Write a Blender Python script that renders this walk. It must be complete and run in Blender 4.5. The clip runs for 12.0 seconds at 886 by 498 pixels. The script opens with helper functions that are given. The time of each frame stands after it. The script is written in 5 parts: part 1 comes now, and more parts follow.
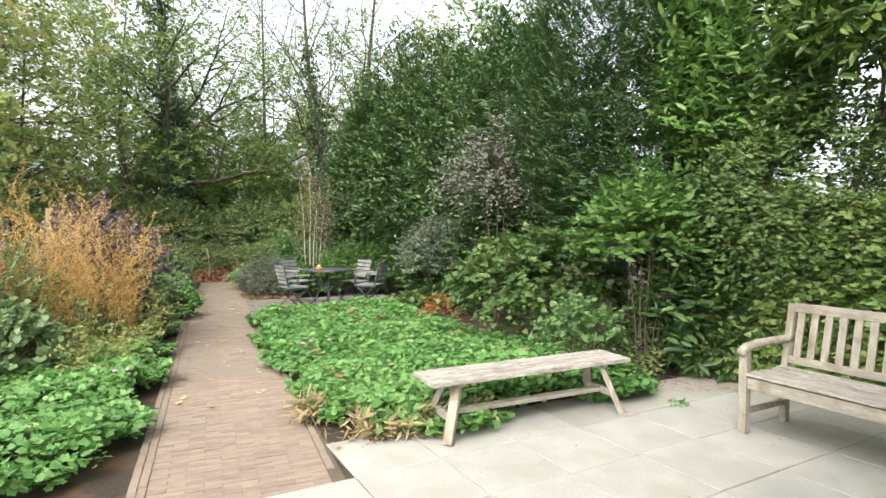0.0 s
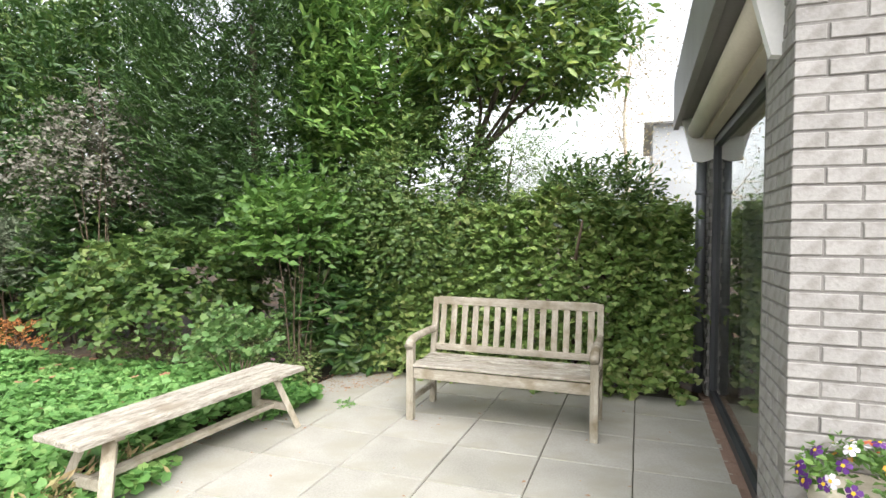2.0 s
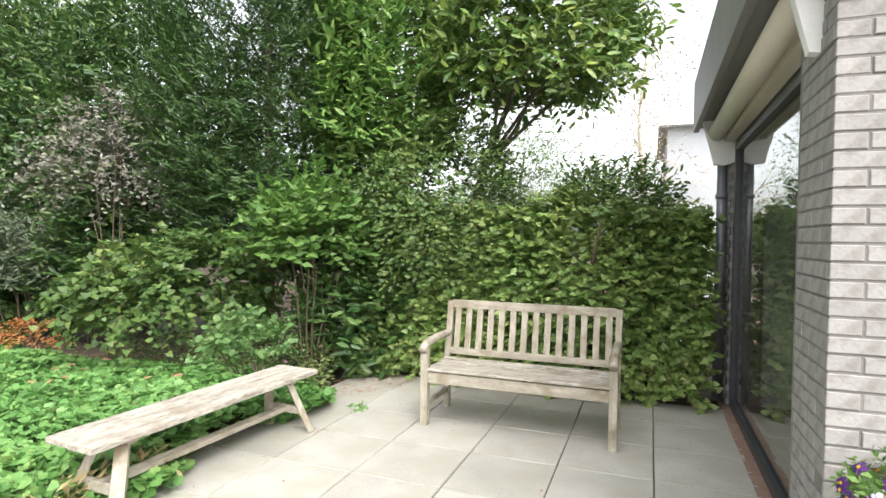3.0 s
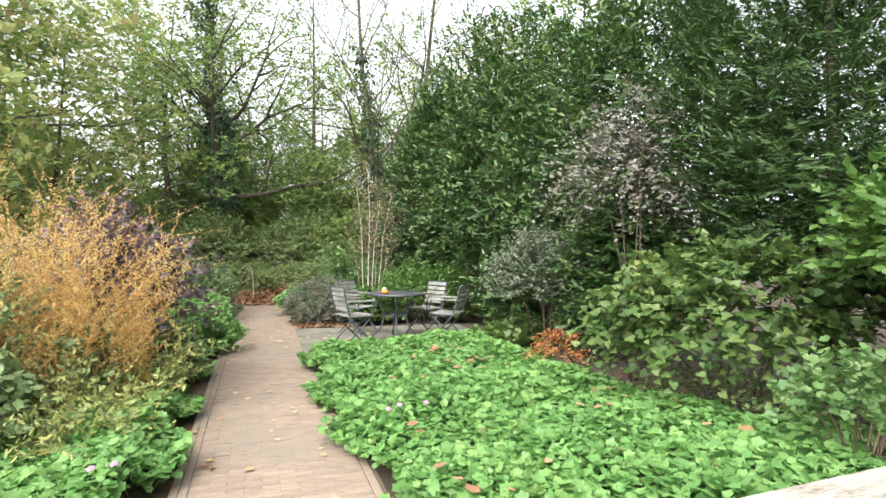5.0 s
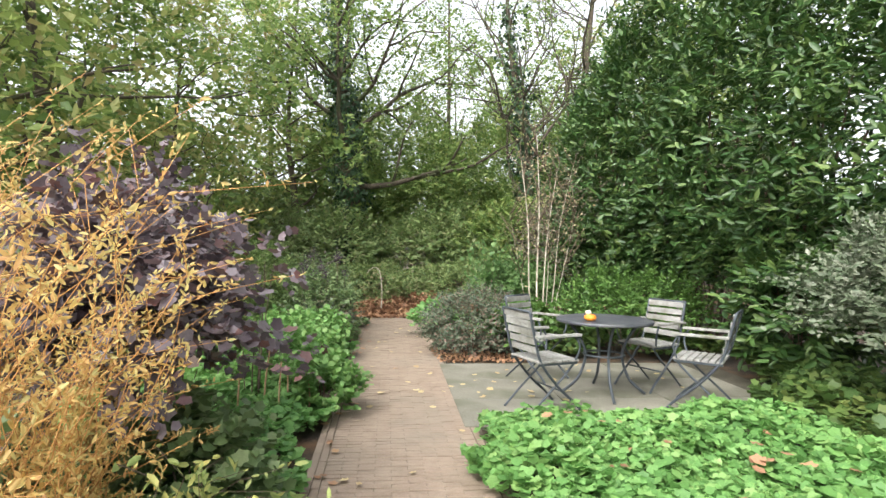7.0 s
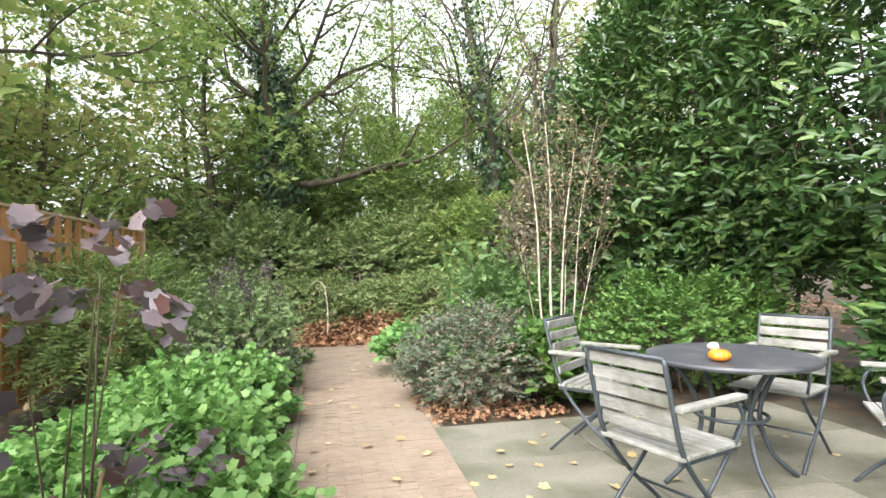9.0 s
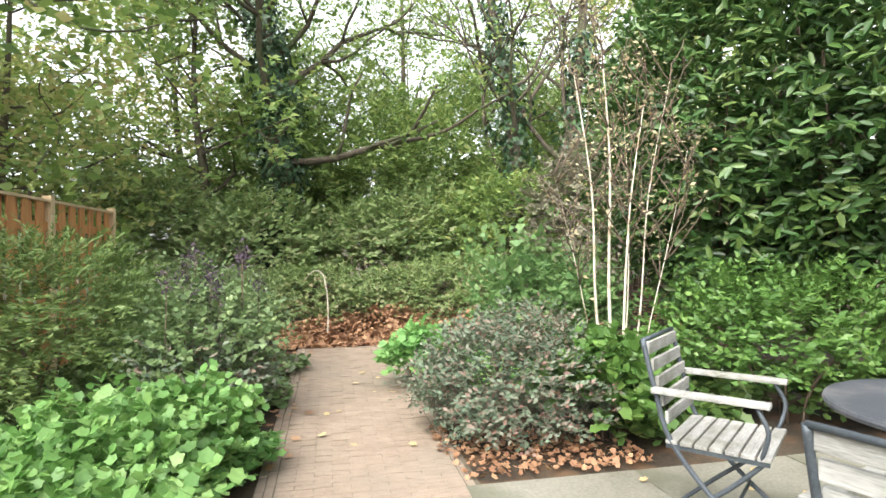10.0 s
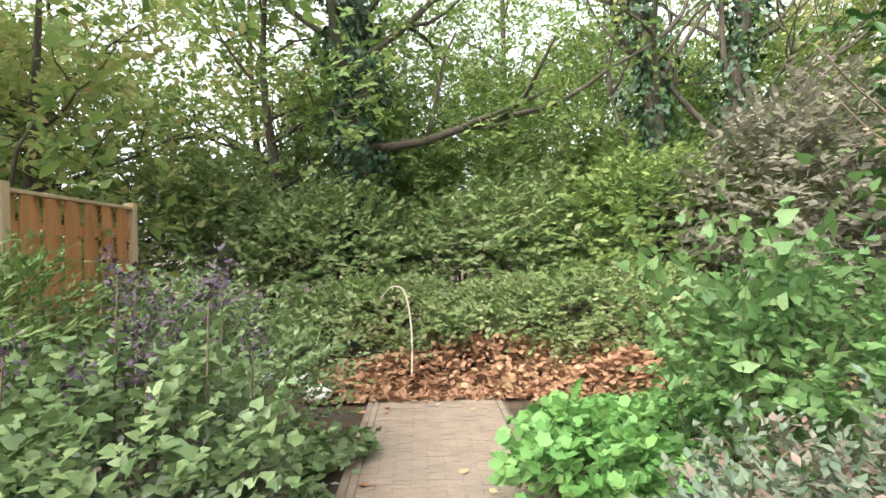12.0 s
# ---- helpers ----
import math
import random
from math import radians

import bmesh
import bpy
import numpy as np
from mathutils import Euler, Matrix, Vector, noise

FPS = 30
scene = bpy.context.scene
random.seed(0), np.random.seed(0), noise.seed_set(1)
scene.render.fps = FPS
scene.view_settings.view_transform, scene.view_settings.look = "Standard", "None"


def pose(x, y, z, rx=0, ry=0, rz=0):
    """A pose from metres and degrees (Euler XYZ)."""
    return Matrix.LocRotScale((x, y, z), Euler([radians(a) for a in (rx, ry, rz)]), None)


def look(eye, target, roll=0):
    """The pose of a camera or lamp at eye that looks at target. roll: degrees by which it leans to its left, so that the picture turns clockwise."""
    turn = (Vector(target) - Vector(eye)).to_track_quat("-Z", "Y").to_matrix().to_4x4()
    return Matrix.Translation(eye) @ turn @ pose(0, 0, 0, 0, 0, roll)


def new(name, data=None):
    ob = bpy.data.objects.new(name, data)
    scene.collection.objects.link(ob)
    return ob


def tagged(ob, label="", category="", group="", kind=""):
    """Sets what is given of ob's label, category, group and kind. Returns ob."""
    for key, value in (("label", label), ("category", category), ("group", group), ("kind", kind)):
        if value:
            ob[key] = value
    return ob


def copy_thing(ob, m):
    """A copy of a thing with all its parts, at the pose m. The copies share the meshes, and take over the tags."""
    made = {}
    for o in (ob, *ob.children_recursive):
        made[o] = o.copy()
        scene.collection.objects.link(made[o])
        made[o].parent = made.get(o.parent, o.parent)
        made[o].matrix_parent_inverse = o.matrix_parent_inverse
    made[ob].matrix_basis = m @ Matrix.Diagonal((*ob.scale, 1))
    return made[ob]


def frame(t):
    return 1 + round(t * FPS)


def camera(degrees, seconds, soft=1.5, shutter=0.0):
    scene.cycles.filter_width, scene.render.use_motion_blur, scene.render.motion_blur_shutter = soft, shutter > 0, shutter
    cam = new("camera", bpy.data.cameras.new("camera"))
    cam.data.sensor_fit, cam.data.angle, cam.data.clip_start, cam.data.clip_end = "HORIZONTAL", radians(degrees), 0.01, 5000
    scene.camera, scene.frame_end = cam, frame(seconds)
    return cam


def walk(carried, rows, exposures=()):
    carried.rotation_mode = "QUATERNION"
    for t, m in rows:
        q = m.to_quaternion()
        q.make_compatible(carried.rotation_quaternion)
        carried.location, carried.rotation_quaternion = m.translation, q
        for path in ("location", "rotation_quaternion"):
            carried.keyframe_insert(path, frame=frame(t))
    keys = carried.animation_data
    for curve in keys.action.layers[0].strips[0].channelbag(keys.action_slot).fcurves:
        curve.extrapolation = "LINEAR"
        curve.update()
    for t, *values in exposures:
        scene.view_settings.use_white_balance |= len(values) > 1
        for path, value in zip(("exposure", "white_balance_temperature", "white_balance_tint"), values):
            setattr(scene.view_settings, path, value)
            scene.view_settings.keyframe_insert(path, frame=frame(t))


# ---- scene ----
cam = camera(76.8, 12.0)
PATH = [
    (0, (0.226, 0.735, 1.52), (0.044, 2.725, 1.447), 0.2),
    (0.5, (-0.006, 0.963, 1.516), (0.323, 2.935, 1.436), 0.4),
    (1, (-0.239, 1.147, 1.502), (0.52, 2.996, 1.427), 0.8),
    (1.5, (-0.347, 1.248, 1.512), (0.704, 2.949, 1.449), 0.8),
    (2, (-0.358, 1.284, 1.507), (0.824, 2.896, 1.452), 0.4),
    (2.5, (-0.353, 1.288, 1.506), (0.862, 2.876, 1.458), 0.3),
    (2.7, (-0.354, 1.307, 1.51), (0.86, 2.896, 1.461), 0.5),
    (4.3, (-0.504, 2.039, 1.430), (-0.344, 4.032, 1.428), 0.5),
    (4.5, (-0.572, 2.217, 1.424), (-0.590, 4.217, 1.422), 0.5),
    (5, (-0.817, 2.723, 1.404), (-1.140, 4.697, 1.409), 0.5),
    (5.5, (-1.112, 3.215, 1.392), (-1.635, 5.146, 1.399), 0.7),
    (6, (-1.486, 3.940, 1.375), (-2.132, 5.833, 1.380), 0.8),
    (6.5, (-1.969, 4.863, 1.370), (-2.681, 6.732, 1.372), 0.9),
    (7, (-2.443, 5.798, 1.363), (-3.188, 7.654, 1.366), 0.9),
    (7.2, (-2.617, 6.166, 1.359), (-3.387, 8.012, 1.360), 0.8),
    (8.8, (-3.699, 7.713, 1.311), (-4.238, 9.639, 1.354), -0.8),
    (9, (-3.725, 7.858, 1.284), (-4.253, 9.787, 1.325), -0.9),
    (9.5, (-3.906, 8.326, 1.280), (-4.431, 10.255, 1.280), -1.0),
    (10, (-4.227, 9.084, 1.294), (-4.783, 11.006, 1.285), -0.7),
    (10.5, (-4.592, 9.852, 1.297), (-5.175, 11.765, 1.285), -0.8),
    (11, (-4.861, 10.457, 1.344), (-5.469, 12.363, 1.330), -0.9),
    (11.5, (-5.029, 10.975, 1.339), (-5.684, 12.865, 1.322), -1.2),
    (12, (-5.288, 11.305, 1.339), (-6.150, 13.109, 1.339), -1.0),
]
walk(cam, [(t, look(eye, target, roll)) for t, eye, target, roll in PATH], exposures=((0, 1.55), (2.7, 1.7), (5.5, 1.82), (7.0, 1.8), (9.0, 2.13), (12, 2.32)))


# ---- world, sun ----
world = bpy.data.worlds.new("world")
scene.world = world
world.use_nodes = True
wn, wl = world.node_tree.nodes, world.node_tree.links
sky = wn.new("ShaderNodeTexSky")
sky.sky_type, sky.sun_disc = "NISHITA", False
sky.sun_elevation, sky.sun_rotation = radians(47), radians(192)
sky.air_density, sky.dust_density, sky.ozone_density = 1.0, 4.0, 1.0
pale = wn.new("ShaderNodeHueSaturation")
pale.inputs["Saturation"].default_value = 0.22
wl.new(sky.outputs["Color"], pale.inputs["Color"])
wl.new(pale.outputs["Color"], wn["Background"].inputs["Color"])
wn["Background"].inputs["Strength"].default_value = 0.15
sun = new("sun", bpy.data.lights.new("sun", "SUN"))
sun.data.energy, sun.data.angle, sun.data.color = 0.95, radians(80), (1.0, 0.96, 0.90)
sun.matrix_world = look((0, 0, 20), (9, 16, 0))

# ---- materials ----


def nodes_of(name):
    m = bpy.data.materials.new(name)
    m.use_nodes = True
    t = m.node_tree
    return m, t.nodes, t.links, t.nodes["Principled BSDF"]


def surface(name, low, high, rough=0.8, scale=6.0, fine=60.0, bump=0.3, stretch=(1, 1, 1), metal=0.0, stain=None, stain_scale=1.2, per_piece=0.0, depth=0.01):
    """Colour between low and high by broad and fine noise, with relief; stain: a third colour in patches."""
    m, n, l, b = nodes_of(name)
    co = n.new("ShaderNodeTexCoord")
    mp = n.new("ShaderNodeMapping")
    mp.inputs["Scale"].default_value = stretch
    l.new(co.outputs["Object"], mp.inputs["Vector"])
    broad, grain = n.new("ShaderNodeTexNoise"), n.new("ShaderNodeTexNoise")
    broad.inputs["Scale"].default_value, grain.inputs["Scale"].default_value = scale, fine
    broad.inputs["Detail"].default_value, grain.inputs["Detail"].default_value = 5, 4
    info = n.new("ShaderNodeObjectInfo")
    shift = n.new("ShaderNodeVectorMath")
    shift.operation = "MULTIPLY_ADD"
    shift.inputs[1].default_value = (37, 19, 53)
    comb = n.new("ShaderNodeCombineXYZ")
    for k in range(3):
        l.new(info.outputs["Random"], comb.inputs[k])
    l.new(comb.outputs[0], shift.inputs[0])
    l.new(mp.outputs[0], shift.inputs[2])
    for tex in (broad, grain):
        l.new(shift.outputs[0] if per_piece else mp.outputs[0], tex.inputs["Vector"])
    mixn = n.new("ShaderNodeMath")
    mixn.operation = "MULTIPLY_ADD"
    mixn.inputs[1].default_value = 0.45
    add = n.new("ShaderNodeMath")
    add.operation = "MULTIPLY"
    add.inputs[1].default_value = 0.55
    l.new(broad.outputs["Fac"], add.inputs[0])
    l.new(grain.outputs["Fac"], mixn.inputs[0])
    l.new(add.outputs[0], mixn.inputs[2])
    ramp = n.new("ShaderNodeValToRGB")
    ramp.color_ramp.elements[0].position, ramp.color_ramp.elements[1].position = 0.32, 0.68
    ramp.color_ramp.elements[0].color, ramp.color_ramp.elements[1].color = (*low, 1), (*high, 1)
    l.new(mixn.outputs[0], ramp.inputs["Fac"])
    colour = ramp.outputs["Color"]
    if stain:
        st = n.new("ShaderNodeTexNoise")
        st.inputs["Scale"].default_value, st.inputs["Detail"].default_value = stain_scale, 7
        l.new(co.outputs["Object"], st.inputs["Vector"])
        sr = n.new("ShaderNodeValToRGB")
        sr.color_ramp.elements[0].position, sr.color_ramp.elements[1].position = 0.5, 0.68
        l.new(st.outputs["Fac"], sr.inputs["Fac"])
        mx = n.new("ShaderNodeMix")
        mx.data_type = "RGBA"
        mx.inputs["B"].default_value = (*stain, 1)
        l.new(sr.outputs["Color"], mx.inputs["Factor"])
        l.new(colour, mx.inputs["A"])
        colour = mx.outputs["Result"]
    if per_piece:
        hs = n.new("ShaderNodeHueSaturation")
        mr = n.new("ShaderNodeMapRange")
        mr.inputs["To Min"].default_value, mr.inputs["To Max"].default_value = 1 - per_piece, 1 + per_piece
        l.new(info.outputs["Random"], mr.inputs["Value"])
        l.new(mr.outputs[0], hs.inputs["Value"])
        l.new(colour, hs.inputs["Color"])
        colour = hs.outputs["Color"]
    l.new(colour, b.inputs["Base Color"])
    bp = n.new("ShaderNodeBump")
    bp.inputs["Strength"].default_value, bp.inputs["Distance"].default_value = bump, depth
    l.new(mixn.outputs[0], bp.inputs["Height"])
    l.new(bp.outputs[0], b.inputs["Normal"])
    b.inputs["Roughness"].default_value, b.inputs["Metallic"].default_value = rough, metal
    return m


def leafy(name, colours, rough=0.5, through_light=0.35, patch=0.5, size=0.8):
    """A leaf: each leaf has its own shade; broad patches shift the plant's colour; some light passes through."""
    m, n, l, b = nodes_of(name)
    geo = n.new("ShaderNodeNewGeometry")
    co = n.new("ShaderNodeTexCoord")
    tex = n.new("ShaderNodeTexNoise")
    tex.inputs["Scale"].default_value = 1 / size
    l.new(co.outputs["Object"], tex.inputs["Vector"])
    ma = n.new("ShaderNodeMath")
    ma.operation = "MULTIPLY_ADD"
    ma.inputs[1].default_value = 1 - patch
    mb = n.new("ShaderNodeMath")
    mb.operation = "MULTIPLY"
    mb.inputs[1].default_value = patch
    l.new(tex.outputs["Fac"], mb.inputs[0])
    l.new(geo.outputs["Random Per Island"], ma.inputs[0])
    l.new(mb.outputs[0], ma.inputs[2])
    ramp = n.new("ShaderNodeValToRGB")
    e = ramp.color_ramp.elements
    while len(e) < len(colours):
        e.new(0.5)
    for i, c in enumerate(colours):
        e[i].position, e[i].color = 0.12 + 0.76 * i / max(1, len(colours) - 1), (*c, 1)
    l.new(ma.outputs[0], ramp.inputs["Fac"])
    vein = n.new("ShaderNodeTexNoise")
    vein.inputs["Scale"].default_value = 90
    l.new(co.outputs["Object"], vein.inputs["Vector"])
    hs = n.new("ShaderNodeHueSaturation")
    mr = n.new("ShaderNodeMapRange")
    mr.inputs["To Min"].default_value, mr.inputs["To Max"].default_value = 0.75, 1.25
    l.new(vein.outputs["Fac"], mr.inputs["Value"])
    l.new(mr.outputs[0], hs.inputs["Value"])
    l.new(ramp.outputs["Color"], hs.inputs["Color"])
    l.new(hs.outputs["Color"], b.inputs["Base Color"])
    b.inputs["Roughness"].default_value = rough
    tr = n.new("ShaderNodeBsdfTranslucent")
    l.new(hs.outputs["Color"], tr.inputs["Color"])
    mix = n.new("ShaderNodeMixShader")
    mix.inputs["Fac"].default_value = through_light
    l.new(b.outputs[0], mix.inputs[1])
    l.new(tr.outputs[0], mix.inputs[2])
    l.new(mix.outputs[0], n["Material Output"].inputs["Surface"])
    return m


M_SOIL = surface("soil", (0.02, 0.014, 0.009), (0.07, 0.05, 0.03), 0.95, 2.0, 40, 0.8, stain=(0.12, 0.065, 0.03), stain_scale=3)
M_SLAB = surface("paving_slab", (0.285, 0.275, 0.24), (0.41, 0.398, 0.36), 0.85, 2.5, 90, 0.2, stain=(0.32, 0.305, 0.25), stain_scale=2.6, per_piece=0.07, depth=0.004)
M_JOINT = surface("joint_sand", (0.035, 0.032, 0.022), (0.10, 0.09, 0.06), 0.95, 5, 80, 0.5)
M_PATHJOINT = surface("path_joint", (0.075, 0.06, 0.042), (0.14, 0.115, 0.08), 0.95, 5, 80, 0.5)
M_CONCRETE = surface("terrace_concrete", (0.125, 0.12, 0.09), (0.24, 0.23, 0.19), 0.85, 2.2, 60, 0.3, stain=(0.10, 0.10, 0.065), stain_scale=1.6, per_piece=0.06)
M_PAVER = surface("path_brick", (0.190, 0.140, 0.103), (0.300, 0.236, 0.180), 0.88, 7, 120, 0.4, stain=(0.212, 0.174, 0.134), stain_scale=0.9, per_piece=0.12, depth=0.004)
M_WHITEBRICK = surface("pale_brick", (0.25, 0.241, 0.232), (0.32, 0.31, 0.298), 0.85, 9, 70, 0.6, stain=(0.20, 0.188, 0.175), stain_scale=14, per_piece=0.05, depth=0.008)
M_MORTAR = surface("mortar", (0.15, 0.143, 0.135), (0.22, 0.21, 0.2), 0.95, 8, 150, 0.5)
M_REDBRICK = surface("red_strip_brick", (0.19, 0.12, 0.09), (0.31, 0.21, 0.16), 0.9, 8, 90, 0.4, per_piece=0.1)
M_WOOD = surface("weathered_teak", (0.20, 0.175, 0.135), (0.45, 0.41, 0.34), 0.75, 3, 26, 0.35, stretch=(1.0, 8.0, 8.0), stain=(0.19, 0.155, 0.10), stain_scale=6, depth=0.004)
M_WOODV = surface("weathered_teak_upright", (0.20, 0.175, 0.13), (0.43, 0.395, 0.325), 0.75, 3, 26, 0.35, stretch=(8.0, 8.0, 1.0), stain=(0.19, 0.155, 0.10), stain_scale=6, depth=0.004)
M_PLANKTOP = surface("flaking_plank", (0.15, 0.125, 0.095), (0.52, 0.49, 0.43), 0.8, 5, 20, 0.6, stretch=(1.0, 6.0, 6.0), stain=(0.19, 0.15, 0.105), stain_scale=3.2, depth=0.006)
M_SLATGREY = surface("silvered_slat", (0.15, 0.15, 0.14), (0.36, 0.355, 0.335), 0.8, 3, 24, 0.4, stretch=(1.0, 8.0, 8.0), stain=(0.13, 0.13, 0.10), stain_scale=5, depth=0.004)
M_IRON = surface("dark_painted_iron", (0.04, 0.05, 0.06), (0.085, 0.10, 0.115), 0.55, 12, 120, 0.15, metal=0.3)
M_TABLETOP = surface("table_metal", (0.045, 0.05, 0.06), (0.085, 0.09, 0.105), 0.5, 5, 90, 0.1, metal=0.2, stain=(0.12, 0.12, 0.125), stain_scale=6)
M_BARK = surface("bark", (0.035, 0.028, 0.02), (0.13, 0.105, 0.075), 0.95, 4, 24, 1.0, stretch=(5, 5, 1), stain=(0.07, 0.085, 0.035), stain_scale=1.5, depth=0.03)
M_BIRCH = surface("birch_bark", (0.34, 0.30, 0.23), (0.62, 0.57, 0.48), 0.8, 10, 60, 0.4, stretch=(1, 1, 4), stain=(0.26, 0.19, 0.12), stain_scale=6)
M_TWIG = surface("twig", (0.06, 0.042, 0.03), (0.16, 0.115, 0.08), 0.9, 9, 60, 0.4)
M_DRYSTALK = surface("dry_stalk", (0.24, 0.15, 0.08), (0.42, 0.29, 0.17), 0.85, 12, 70, 0.4)
M_GOLDSTEM = surface("golden_stem", (0.34, 0.16, 0.05), (0.55, 0.30, 0.10), 0.8, 9, 60, 0.3)
M_FENCE = surface("fence_board", (0.36, 0.155, 0.055), (0.52, 0.25, 0.10), 0.75, 2.5, 22, 0.3, stretch=(7, 7, 1), per_piece=0.08, depth=0.004)
M_FENCEPOST = surface("fence_post", (0.42, 0.30, 0.17), (0.56, 0.43, 0.27), 0.8, 3, 22, 0.3, stretch=(7, 7, 1))
M_WHITEPAINT = surface("white_paint", (0.70, 0.70, 0.69), (0.80, 0.80, 0.79), 0.45, 3, 60, 0.05)
M_GREYTRIM = surface("grey_trim", (0.17, 0.165, 0.16), (0.23, 0.225, 0.22), 0.5, 3, 60, 0.05)
M_DARKFRAME = surface("dark_window_frame", (0.035, 0.038, 0.042), (0.06, 0.064, 0.07), 0.4, 4, 60, 0.05)
M_AWNING = surface("cream_awning", (0.50, 0.46, 0.38), (0.60, 0.56, 0.47), 0.55, 3, 60, 0.05)
M_ZINC = surface("zinc_pipe", (0.22, 0.23, 0.25), (0.34, 0.35, 0.37), 0.5, 4, 60, 0.1, metal=0.5)
M_PLASTER = surface("room_plaster", (0.55, 0.54, 0.52), (0.62, 0.61, 0.59), 0.9, 2, 60, 0.05)
M_NEIGHBOUR = surface("neighbour_render", (0.30, 0.315, 0.33), (0.38, 0.395, 0.41), 0.8, 1.5, 30, 0.1)
M_PUMPKIN = surface("pumpkin_skin", (0.62, 0.17, 0.015), (0.80, 0.30, 0.03), 0.4, 8, 60, 0.1)
M_GOURD = surface("pale_gourd", (0.62, 0.55, 0.42), (0.78, 0.72, 0.6), 0.5, 14, 80, 0.2, stain=(0.35, 0.28, 0.2), stain_scale=14)
M_POT = surface("pale_planter", (0.42, 0.38, 0.31), (0.55, 0.5, 0.42), 0.85, 6, 60, 0.3)
M_LITTER = leafy("fallen_leaf", [(0.15, 0.07, 0.035), (0.27, 0.14, 0.075), (0.37, 0.21, 0.12), (0.43, 0.30, 0.15)], 0.7, 0.15)
M_YELLOWFALL = leafy("yellow_fallen_leaf", [(0.34, 0.24, 0.12), (0.52, 0.42, 0.22), (0.30, 0.18, 0.09)], 0.7, 0.15)

L_GERANIUM = leafy("geranium_leaf", [(0.07, 0.175, 0.045), (0.135, 0.30, 0.08), (0.20, 0.385, 0.115), (0.31, 0.45, 0.15)], 0.55, 0.4)
L_LAUREL = leafy("laurel_leaf", [(0.021, 0.056, 0.016), (0.042, 0.099, 0.025), (0.075, 0.146, 0.037), (0.150, 0.216, 0.062)], 0.4, 0.28, patch=0.35)
L_LAURELYOUNG = leafy("young_laurel_leaf", [(0.065, 0.155, 0.036), (0.135, 0.255, 0.060), (0.245, 0.365, 0.095)], 0.32, 0.35, patch=0.35)
L_YEW = leafy("yew_needle", [(0.028, 0.068, 0.022), (0.056, 0.115, 0.032), (0.102, 0.175, 0.049)], 0.5, 0.3)
L_HEDGE = leafy("hedge_leaf", [(0.10, 0.175, 0.05), (0.19, 0.305, 0.085), (0.30, 0.41, 0.125), (0.40, 0.40, 0.17)], 0.45, 0.45)
L_IVY = leafy("ivy_leaf", [(0.010, 0.032, 0.012), (0.022, 0.062, 0.02), (0.05, 0.105, 0.035)], 0.4, 0.12)
L_ELDER = leafy("elder_leaf", [(0.05, 0.12, 0.024), (0.098, 0.20, 0.042), (0.17, 0.275, 0.064)], 0.5, 0.4)
L_SILVER = leafy("silver_green_leaf", [(0.049, 0.079, 0.039), (0.122, 0.158, 0.094), (0.261, 0.274, 0.210)], 0.45, 0.25)
L_GREYLEAF = leafy("grey_brown_leaf", [(0.09, 0.085, 0.065), (0.165, 0.155, 0.125), (0.23, 0.22, 0.185), (0.12, 0.14, 0.08)], 0.6, 0.25)
L_VINE = leafy("vine_leaf", [(0.034, 0.078, 0.022), (0.070, 0.135, 0.034), (0.122, 0.195, 0.05), (0.21, 0.24, 0.07)], 0.5, 0.35)
L_ORANGE = leafy("rusty_fern", [(0.30, 0.10, 0.03), (0.45, 0.19, 0.06), (0.22, 0.12, 0.05)], 0.7, 0.3)
L_GOLD = leafy("golden_shrub_leaf", [(0.40, 0.20, 0.09), (0.58, 0.35, 0.13), (0.66, 0.48, 0.18), (0.62, 0.55, 0.24), (0.36, 0.40, 0.18)], 0.6, 0.55, patch=0.6, size=0.25)
L_GOLDGREEN = leafy("yellowing_leaf", [(0.16, 0.24, 0.08), (0.32, 0.38, 0.13), (0.58, 0.50, 0.16)], 0.6, 0.4)
L_PLUM = leafy("plum_leaf", [(0.055, 0.038, 0.046), (0.115, 0.09, 0.104), (0.18, 0.152, 0.168), (0.15, 0.075, 0.07), (0.12, 0.13, 0.085)], 0.42, 0.3)
L_DOME = leafy("purple_sage_leaf", [(0.070, 0.110, 0.066), (0.120, 0.170, 0.105), (0.175, 0.185, 0.135), (0.235, 0.13, 0.105)], 0.6, 0.25, patch=0.3)
L_ASTER = leafy("aster_leaf", [(0.087, 0.145, 0.055), (0.158, 0.238, 0.092), (0.245, 0.306, 0.138)], 0.5, 0.35)
L_SPRUCE = leafy("spruce_needle", [(0.062, 0.110, 0.032), (0.141, 0.220, 0.059), (0.260, 0.330, 0.097)], 0.5, 0.3)
L_WOOD = leafy("woodland_leaf", [(0.070, 0.130, 0.036), (0.140, 0.225, 0.060), (0.225, 0.315, 0.090), (0.36, 0.37, 0.12)], 0.55, 0.5)
L_WOODDARK = leafy("undergrowth_leaf", [(0.080, 0.135, 0.048), (0.155, 0.235, 0.080), (0.235, 0.310, 0.115), (0.28, 0.24, 0.15)], 0.55, 0.45)
L_WOODGREY = leafy("grey_brown_undergrowth_leaf", [(0.10, 0.10, 0.07), (0.17, 0.165, 0.115), (0.24, 0.215, 0.16), (0.15, 0.19, 0.09)], 0.6, 0.4)
L_BRAMBLE = leafy("bramble_leaf", [(0.072, 0.120, 0.038), (0.144, 0.220, 0.070), (0.228, 0.300, 0.108), (0.372, 0.290, 0.194)], 0.5, 0.35)
